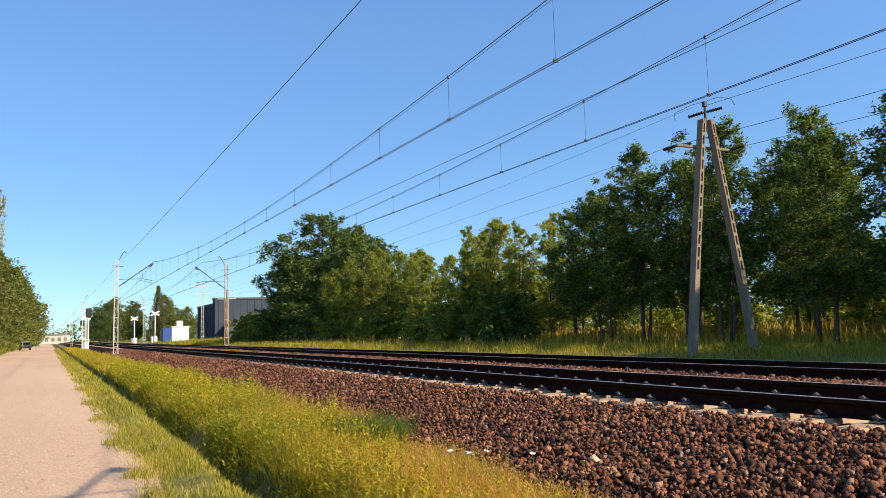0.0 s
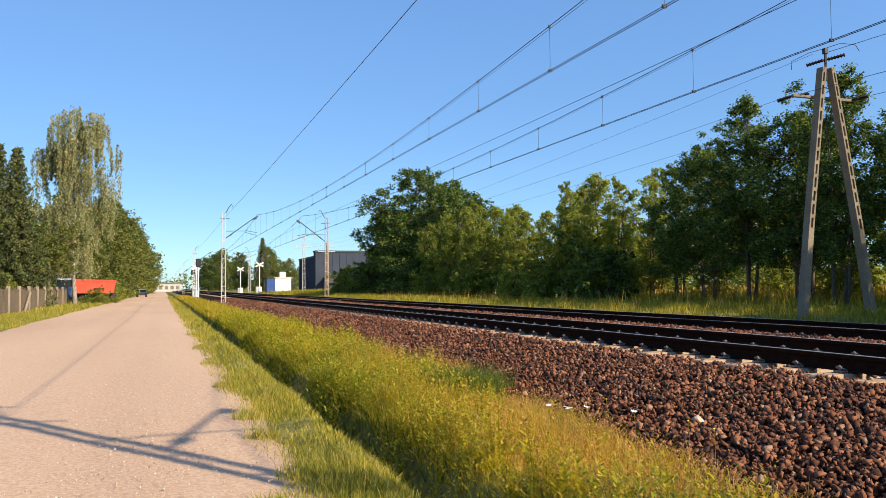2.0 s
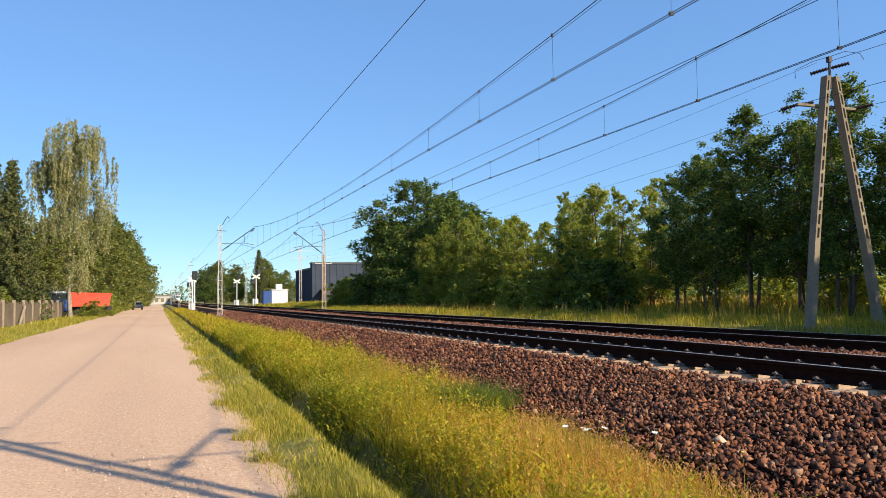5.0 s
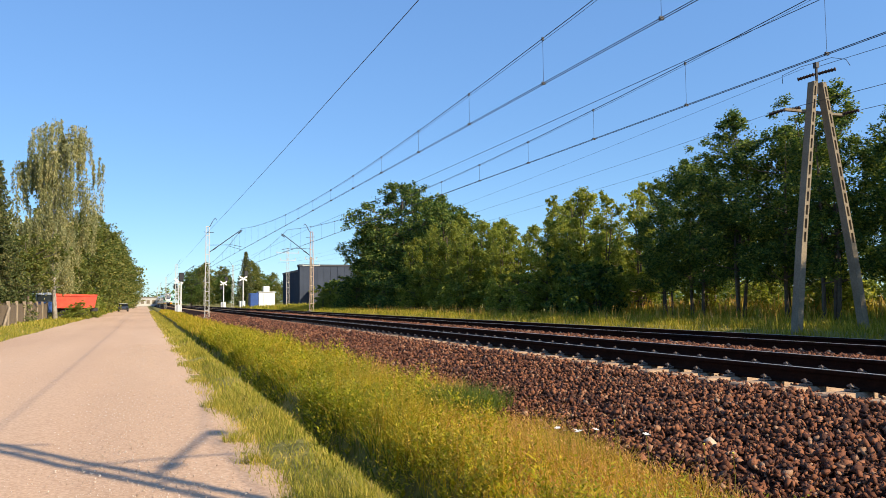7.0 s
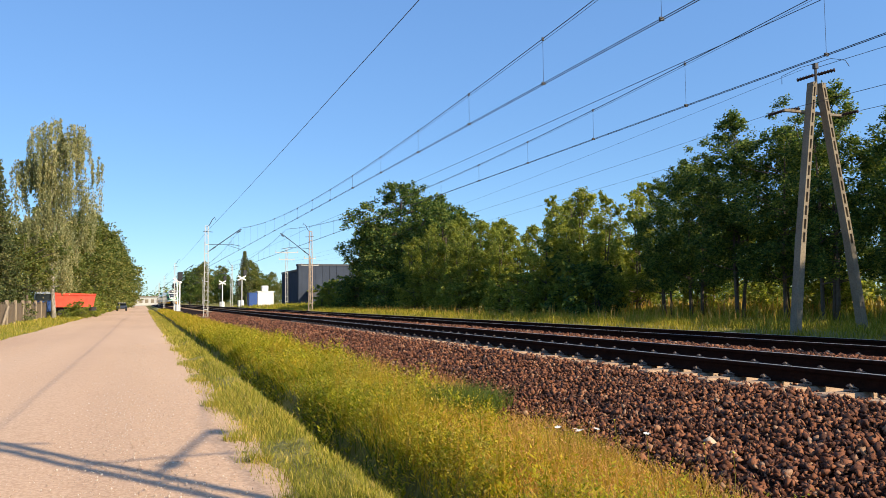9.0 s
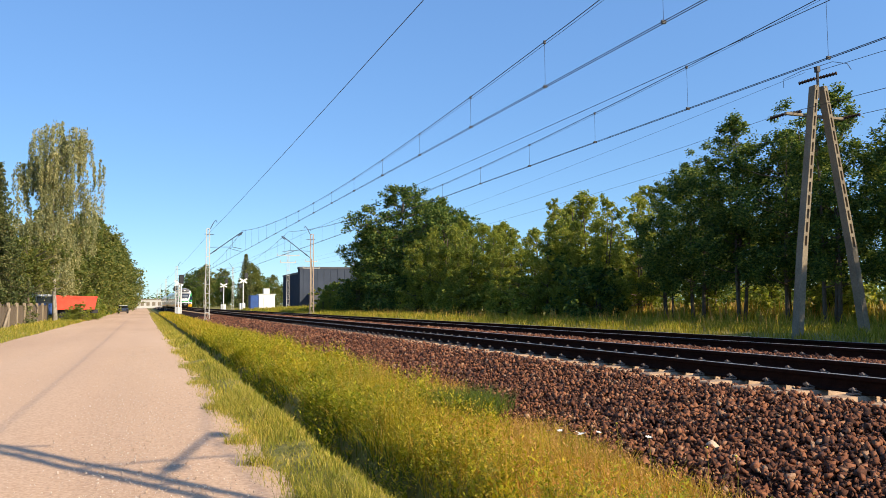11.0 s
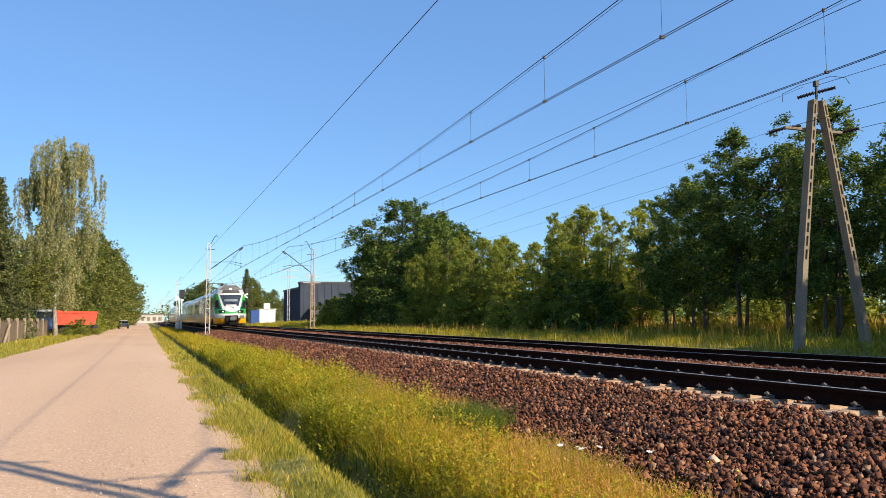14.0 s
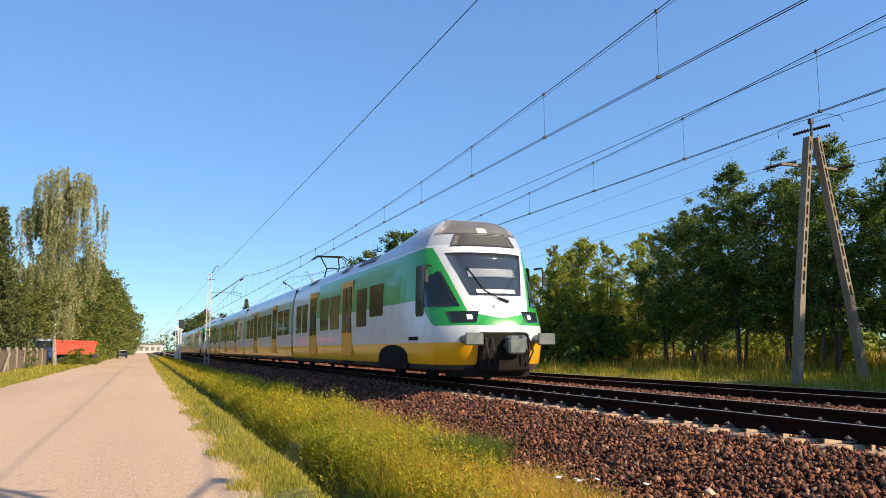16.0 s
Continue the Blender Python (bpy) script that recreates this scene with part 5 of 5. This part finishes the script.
    wp.tube([(0.02, cap_y(0, 1.98) - 0.03, 1.98), (0.25, cap_y(0.25, 1.9) - 0.04, 1.9)], 0.03, 5)
    part("wiper", wp, M_BLACK, car)
    side_pane(car, 1.95, 2.65, 1.04, 1.09, M_UNDER, "number_marking", 0.002)


def dress_end(car):
    for y0, y1, z0 in ((5.0, 6.4, 1.75), (6.75, 7.95, 1.5), (10.35, 11.75, 1.5), (12.05, 13.45, 1.5), (16.0, 17.1, 1.5), (17.35, 18.5, 1.5)):
        side_pane(car, y0, y1, z0, 2.68)
    side_door(car, 8.5)
    side_door(car, 14.1)
    for y0, y1 in ((6.6, 8.6), (10.0, 11.0), (15.4, 16.8)):
        for sx in (-1, 1):
            q = [(sx * 1.225, 3.50), (sx * 1.05, 3.675), (sx * 0.99, 3.62), (sx * 1.16, 3.47)]
            part("roof_panel", Shape().prism(q, "y", y0, y1), M_SOLAR, car, "dark sloping roof panel")
    part("step_board", Shape().box(-1.42, 1.42, 8.6, 9.9, 0.36, 0.44), M_UNDER, car)


def make_end():
    v, f = end_body(END)
    me = mesh_of("end_car", v, f, M_NOSE, False)
    bm = bmesh.new()
    bm.from_mesh(me)
    bmesh.ops.recalc_face_normals(bm, faces=bm.faces)
    bm.to_mesh(me)
    bm.free()
    me.polygons.foreach_set("use_smooth", [True] * len(me.polygons))
    me.set_sharp_from_angle(angle=radians(40))
    return me


def make_mid():
    out = [(-w, roof_z(z)) for z, w in zip(ZS, WS)] + [(w, roof_z(z)) for z, w in zip(reversed(ZS), reversed(WS))]
    return Shape().prism(out, "y", 0, MID).mesh("middle_car", M_CAR)


def make_pantograph(train, y):
    s = Shape()
    s.box(-0.45, 0.45, -0.5, 0.5, 4.0, 4.1, 0, 0.03)
    for sx in (-0.4, 0.4):
        s.tube([(sx * 0.5, 0.4, 4.1), (sx * 0.7, -0.62, 4.58), (sx, 0.1, 5.14)], 0.028, 6)
    s.tube([(-0.3, -0.62, 4.58), (0.3, -0.62, 4.58)], 0.025, 6)
    for dy in (-0.18, 0.18):
        s.tube([(-0.8, 0.1 + dy, 5.02), (-0.6, 0.1 + dy, 5.19), (0.6, 0.1 + dy, 5.19), (0.8, 0.1 + dy, 5.02)], 0.024, 6)
    for sx in (-0.5, 0.5):
        s.tube([(sx, -0.08, 5.15), (sx, 0.28, 5.15)], 0.018, 5)
    p = part("pantograph", s, M_UNDER, train, "dark raised pantograph")
    p.matrix_basis = pose(0, y, -0.22)


def make_train():
    t = thing("train", "white, green and yellow electric multiple-unit train on the track", "train", pose(TRACKS[0], 496, RAIL_TOP))
    end_me, mid_me = make_end(), make_mid()
    y = 0.0
    for unit in range(2):
        u0 = y
        for k in range(4):
            if k in (0, 3):
                car = part("end_car", end_me, None, t, "end car with green and white streamlined nose")
                car.matrix_basis = pose(0, y, 0) if k == 0 else pose(0, y + END, 0, 0, 0, 180)
                dress_nose(car)
                dress_end(car)
                y += END
            else:
                car = part("middle_car", mid_me, None, t, "white middle car with a yellow lower band")
                car.matrix_basis = pose(0, y, 0)
                for a in (0.7, 2.5, 6.2, 8.0, 9.8, 13.4, 15.2):
                    side_pane(car, a, a + 1.45, 1.5, 2.68)
                side_door(car, 4.35)
                side_door(car, 11.6)
                y += MID
            if k < 3:
                g = Shape()
                for i in range(4):
                    g.box(-1.3 + 0.03 * (i % 2), 1.3 - 0.03 * (i % 2), 0.01 + 0.1 * i, 0.09 + 0.1 * i, 0.6, 3.5, 0, 0.04)
                part("gangway_bellows", g, M_BELLOWS, t).matrix_basis = pose(0, y, 0)
                y += 0.42
        L = y - u0
        for by in (4.1, END + 0.2, END + MID + 0.63, L - END - 0.2, L - 4.1):
            bogie_at(t, u0 + by)
        make_pantograph(t, u0 + 18.3 if unit == 0 else u0 + L - 18.3)
        s = Shape()
        for a, b in ((6.2, 17.2), (END + 2.4, END + MID - 1.4), (END + MID + 2.9, L - END - 2.4), (L - 17.2, L - 6.2)):
            s.box(-1.2, 1.2, u0 + a, u0 + b, 0.3, 0.5, 0, 0.05)
        part("underframe", s, M_UNDER, t)
        y += 0.9
    return t


train = make_train()


# ---- grass and small plants ----
def blades(x, y, z, h, w, mat, name, lean=0.35):
    n = len(x)
    th = RNG.uniform(0, 2 * math.pi, n)
    side = np.stack([np.cos(th), np.sin(th), np.zeros(n)], 1) * (w * 0.5)[:, None]
    ln = RNG.normal(0, lean, (n, 2)) * h[:, None]
    base = np.stack([x, y, z - 0.02], 1)
    mid = base + np.concatenate([ln * 0.35, (h * 0.6)[:, None]], 1)
    tip = base + np.concatenate([ln, (h * RNG.uniform(0.85, 1.1, n))[:, None]], 1)
    v = np.stack([base - side, base + side, mid - side * 0.8, mid + side * 0.8, tip], 1).reshape(-1, 3)
    o = 5 * np.arange(n)[:, None, None]
    f = (np.array([(0, 1, 3), (0, 3, 2), (2, 3, 4)])[None] + o).reshape(-1, 3)
    return quick_mesh(name, v, f, mat)


def scatter(boxes, keep=None):
    xs, ys, hs, ws = [], [], [], []
    for x0, x1, y0, y1, dens, h, w in boxes:
        n = int((x1 - x0) * (y1 - y0) * dens)
        x, y = RNG.uniform(x0, x1, n), RNG.uniform(y0, y1, n)
        patchy = 0.5 + 0.25 * np.sin(x * 2.3 + y * 0.9) + 0.25 * np.sin(y * 1.7 - x * 3.1 + 2)
        k = RNG.uniform(size=n) < 0.45 + 0.6 * patchy
        if keep:
            k &= keep(x, y)
        x, y, patchy = x[k], y[k], patchy[k]
        xs.append(x), ys.append(y)
        hs.append(h * (0.6 + 0.5 * patchy) * RNG.uniform(0.55, 1.25, len(x)))
        ws.append(w * RNG.uniform(0.7, 1.3, len(x)))
    return np.concatenate(xs), np.concatenate(ys), np.concatenate(hs), np.concatenate(ws)


def lawn(name, label, boxes, mat, keep=None, lean=0.35, floor=None):
    x, y, h, w = scatter(boxes, keep)
    z = ground_z(x) if floor is None else floor(x)
    return thing(name, label, "grass", kind="stuff", mesh=blades(x, y, z, h, w, mat, name, lean))


dry_edge = lambda y: 2.95 + 0.2 * np.sin(y * 0.8) + 0.16 * np.sin(y * 2.2) + np.clip((y - 6.0) * 0.16, 0, 1.1)
lawn("tall_grass", "tall yellow-green meadow grass between the ditch and the ballast",
     [(2.4, 4.0, -8, 1.5, 350, 0.3, 0.014), (2.4, 4.5, 1.5, 7, 1700, 0.27, 0.006), (2.4, 4.7, 7, 14, 1200, 0.29, 0.0085), (2.42, 4.8, 14, 30, 560, 0.33, 0.015), (2.42, 4.7, 30, 65, 190, 0.38, 0.032), (2.5, 4.6, 65, 150, 50, 0.4, 0.07)],
     M_TALL, lambda x, y: (x < toe(y) + 0.05) & ((x < dry_edge(y)) | (RNG.uniform(size=len(x)) < 0.22)), 0.45)
lawn("dry_grass", "short straw-coloured dry grass at the foot of the ballast",
     [(2.7, 4.5, 1.5, 8, 1500, 0.2, 0.006), (3.0, 4.8, 8, 16, 950, 0.22, 0.009), (3.4, 4.9, 16, 40, 250, 0.28, 0.02)],
     M_DRY, lambda x, y: (x > dry_edge(y) - 0.3) & (x < toe(y) + np.abs(RNG.normal(0, 0.09, len(x)))), 0.5)


def stalks(name, label, boxes, mat, keep, leaves=11):
    """Upright herbs: small leaves set all along thin stems, thick in some spots and sparse in others."""
    x, y, h, w = scatter(boxes, keep)
    n = len(x)
    lean = RNG.normal(0, 0.16, (n, 2)) * h[:, None]
    u = np.tile(np.linspace(0.25, 1.0, leaves), n)
    rp = lambda q: np.repeat(q, leaves, 0)
    root = np.stack([rp(x) + rp(lean)[:, 0] * u, rp(y) + rp(lean)[:, 1] * u, rp(ground_z(x)) + rp(h) * u], 1)
    th = RNG.uniform(0, 6.2832, n * leaves)
    rise = RNG.uniform(0.1, 1.1, n * leaves)
    a = np.stack([np.cos(th), np.sin(th), rise], 1)
    a /= np.linalg.norm(a, axis=1)[:, None]
    b = np.stack([-np.sin(th), np.cos(th), np.zeros(n * leaves)], 1)
    ln = (rp(w) * (1.25 - 0.75 * u) * RNG.uniform(0.6, 1.3, n * leaves))[:, None]
    v = np.stack([root, root + a * ln * 0.5 + b * ln * 0.2, root + a * ln, root + a * ln * 0.5 - b * ln * 0.2], 1).reshape(-1, 3)
    f = np.arange(4 * n * leaves).reshape(-1, 4)
    return thing(name, label, "herbs", kind="stuff", mesh=quick_mesh(name, v, f, mat))


drift = lambda x, y: np.sin(x * 2.9 + y * 1.1) + np.sin(y * 1.9 - x * 2.3 + 1.0) + 0.7 * np.sin(y * 4.3 + x * 5.1)
stalks("tall_herbs", "leafy yellow-green herbs standing thick beside the ditch",
       [(2.38, 4.2, 1.8, 8, 240, 0.44, 0.06), (2.38, 4.5, 8, 16, 170, 0.46, 0.075), (2.4, 4.6, 16, 40, 80, 0.5, 0.11)],
       M_HERB, lambda x, y: (x < toe(y) - 0.25) & (drift(x, y) + RNG.normal(0, 0.5, len(x)) > np.clip((x - dry_edge(y)) * 3.0, -0.4, 3.0)))
stalks("bank_herbs", "rank green herbs leaning over the ditch",
       [(2.2, 2.75, 1.8, 10, 220, 0.4, 0.06), (2.2, 2.75, 10, 24, 150, 0.46, 0.09)],
       M_HERB, lambda x, y: np.sin(y * 2.7) + np.sin(y * 1.1 + 2) + RNG.normal(0, 0.4, len(x)) > -0.6)
stalks("seed_heads", "reddish dry seed heads above the short grass by the stones",
       [(2.7, 4.4, 1.8, 9, 260, 0.36, 0.03), (2.9, 4.7, 9, 18, 190, 0.38, 0.04)],
       M_SEED, lambda x, y: (x > dry_edge(y) - 0.4) & (x < toe(y)), 7)
lawn("verge_grass", "short green verge grass between the road and the ditch",
     [(0.75, 1.95, -8, 1.5, 500, 0.13, 0.012), (0.75, 1.9, 1.5, 7, 3400, 0.13, 0.006), (0.75, 1.92, 7, 14, 2300, 0.13, 0.0085), (0.75, 1.95, 14, 30, 700, 0.16, 0.014), (0.75, 2.0, 30, 70, 240, 0.17, 0.03), (0.8, 2.4, 70, 160, 60, 0.2, 0.07)],
     M_SHORT, lambda x, y: x > 0.86 + 0.05 * np.sin(y * 1.1) + 0.06 * np.sin(y * 2.9 + 1) + np.clip(7.5 - y, 0, 4) * 0.06 + np.abs(RNG.normal(0, 0.2, len(x))))
lawn("ditch_weeds", "dark green weeds growing in the shallow ditch",
     [(1.95, 2.5, 1.5, 14, 260, 0.26, 0.014), (1.95, 2.5, 14, 50, 110, 0.3, 0.025)], M_WEED)
lawn("far_side_grass", "tall sunlit yellow grass between the far track and the trees",
     [(13.8, 19.5, 8, 40, 150, 0.27, 0.016), (13.8, 19.5, 40, 95, 60, 0.32, 0.03), (13.9, 22, 95, 135, 16, 0.5, 0.08), (19.5, 34, 6, 40, 22, 0.5, 0.04), (20, 45, 100, 130, 5, 0.7, 0.1)], M_FAR)
lawn("far_side_straw", "dry reddish straw stalks among the grass beyond the tracks",
     [(15.2, 18.8, 16, 62, 6, 0.6, 0.016), (22, 34, 8, 40, 10, 0.8, 0.05)], M_DRY, None, 0.15)
lawn("roadside_grass", "green grass strip between the fence and the road",
     [(-8.7, -5.7, 22, 60, 90, 0.2, 0.025), (-8.7, -5.7, 60, 120, 40, 0.3, 0.05), (-8.7, -5.6, 120, 240, 14, 0.5, 0.1), (-14, -8.9, 30, 100, 12, 0.3, 0.06)], M_SHORT)


def make_weed(name, label, x, y, spread, height, stems, leaf, n_leaf, mat):
    w = thing(name, label, "plant", pose(x, y, float(ground_z(x))))
    s = Shape()
    cs = []
    for k in range(stems):
        a, r = RNG.uniform(0, 6.28), spread * RNG.uniform(0, 1) ** 0.6
        b = Vector((r * 0.6 * math.cos(a), r * 0.6 * math.sin(a), -0.03))
        t = Vector((r * math.cos(a), r * math.sin(a), height * RNG.uniform(0.6, 1.1)))
        s.tube([b, b.lerp(t, 0.6), t], [0.005, 0.004, 0.002], 4)
        cs += [tuple(b.lerp(t, u)) for u in np.linspace(0.15, 1, 8)]
    part("stalk", s, mat, w)["kind"] = "stuff"
    v, f = leaf_cloud(np.array(cs), np.full(len(cs), leaf * 1.6), n_leaf, leaf, 0.1, 0.8)
    part("foliage", quick_mesh("foliage", v, f, mat), None, w)
    return w


def make_tuft(name, label, x, y, r, h, n, w, mat, rz=0.0):
    """A tuft of grass blades that spreads outward from its root."""
    a, q = RNG.uniform(0, 6.28, n), r * RNG.uniform(0, 1, n) ** 0.55
    hh = h * RNG.uniform(0.5, 1.15, n)
    me = blades(q * np.cos(a), q * np.sin(a), np.zeros(n), hh, np.full(n, w) * RNG.uniform(0.7, 1.3, n), mat, name, 0.42)
    return thing(name, label, "grass tuft", pose(x, y, float(ground_z(x)) + rz), "tufts", mesh=me)


for dx, dy in ((0, 0), (0.3, 0.25), (-0.28, 0.1), (0.1, 0.55), (-0.2, 0.6)):
    make_tuft("weed_clump", "fresh green feathery weed clump at the edge of the ballast", 3.9 + dx, 9.1 + dy, 0.3, 0.42, 420, 0.008, M_WEED)
for x, y, r in ((0.76, 5.3, 0.15), (0.84, 5.0, 0.15), (1.0, 4.5, 0.2), (1.05, 6.2, 0.18), (1.0, 8.0, 0.16), (0.95, 9.3, 0.17), (0.93, 12.5, 0.18), (0.95, 16.5, 0.22), (0.95, 21, 0.22)):
    make_tuft("grass_tuft", "small green grass tuft growing at the road edge", x + 0.08, y, r, 0.14, 170, 0.007, M_SHORT, 0.05)


def make_herbs():
    """Small leaves of herbs all through the meadow strip."""
    cs, rs = [], []
    for y0, y1, n in ((2.5, 8, 1500), (8, 16, 1700), (16, 34, 1700)):
        x, y = RNG.uniform(2.42, 4.0, n), RNG.uniform(y0, y1, n)
        k = (np.sin(x * 4 + y * 1.3) + np.sin(y * 2.1 - x * 2)) > -0.5
        k &= x < dry_edge(y)
        x, y = x[k], y[k]
        cs.append(np.stack([x, y, ground_z(x) + RNG.uniform(0.05, 0.30, len(x))], 1))
        rs.append(np.full(len(x), 0.055 + 0.002 * y0))
    c, r = np.concatenate(cs), np.concatenate(rs)
    v, f = leaf_cloud(c, r, 12, 0.0115, 0.0, 0.9)
    thing("meadow_herbs", "small-leaved yellow-green herbs among the meadow grass", "herbs", kind="stuff", mesh=quick_mesh("meadow_herbs", v, f, M_SHORT))


make_herbs()
for k in range(18):
    x, y = RNG.uniform(2.5, 3.3), 4.5 + 22 * RNG.uniform() ** 1.3
    make_weed("leafy_weed", "leafy yellow-green weed standing in the meadow grass", float(x), float(y), 0.2, 0.42 + 0.16 * RNG.uniform(), 9, 0.013, 8, M_TALL)


def make_flowers():
    petals = Shape()
    for k in range(7):
        a = 6.2832 * k / 7
        d, e = Vector((math.cos(a), math.sin(a), 0.1)), Vector((-math.sin(a), math.cos(a), 0))
        petals.add([Vector((0, 0, 0)), d * 0.5 + e * 0.22, d, d * 0.5 - e * 0.22], [(0, 1, 2, 3)])
    pm = petals.mesh("petals", M_FLOWER)
    ym = Shape().tube([(0, 0, -0.1), (0, 0, 0.12), (0, 0, 0.2)], [0.22, 0.3, 0.1], 7).mesh("flower_centre", M_YFLOWER)
    stem = Shape().tube([(0, 0, 0), (0.03, 0.02, 0.2), (0, 0, 0.36)], 0.003, 4).mesh("stem", M_SHORT)
    for k in range(16):
        x, y = (3.52 + RNG.normal(0, 0.16), 5.8 + RNG.normal(0, 0.22)) if k < 9 else (RNG.uniform(2.6, 4.2), RNG.uniform(3.5, 9))
        white = k < 9
        w = thing("wildflower", "small white wildflower in the dry grass" if white else "small yellow wildflower in the dry grass", "flower", pose(float(x), float(y), float(ground_z(x))), "wildflowers")
        part("stem", stem, None, w)
        p = part("petals", pm, None, w) if white else part("flower_head", ym, None, w)
        p.matrix_basis = pose(0, 0, 0.36, 12, 8, 40 * k) @ Matrix.Scale(0.035, 4)


make_flowers()


# ---- the nearest ballast stones, one by one ----
def single_stones():
    bed = bpy.data.objects["ballast"]
    kinds = [rocks(np.zeros((1, 3)), np.array([1.0]), M_STONE1, "stone") for _ in range(10)]
    for k in range(290):
        x, y = 4.45 + 1.7 * RNG.uniform(), 4.2 + 4.2 * RNG.uniform()
        o = part("stone", kinds[k % 10], None, bed)
        o.matrix_basis = pose(float(x), float(y), float(np.interp(x, BX, BZ)) + 0.012, RNG.uniform(0, 360), RNG.uniform(0, 360), RNG.uniform(0, 360)) @ Matrix.Scale(0.033 * RNG.uniform(0.7, 1.3), 4)


    pale = part("stone", rocks(np.zeros((1, 3)), np.array([1.0]), M_PEBBLE, "stone"), None, bpy.data.objects["ballast"], "pale whitish stone")
    pale.matrix_basis = pose(4.83, 5.85, 0.24, 20, 30, 40) @ Matrix.Scale(0.05, 4)


single_stones()


def motions():
    """The train runs at a steady 30 metres a second along the near track."""
    times = [0.0, 0.1] + [0.5 * k for k in range(1, 31)] + [15.1 + 0.1 * k for k in range(10)]
    walk(train, [(t, pose(TRACKS[0], 16.2 + 30.0 * (16.0 - t), RAIL_TOP)) for t in times])


motions()
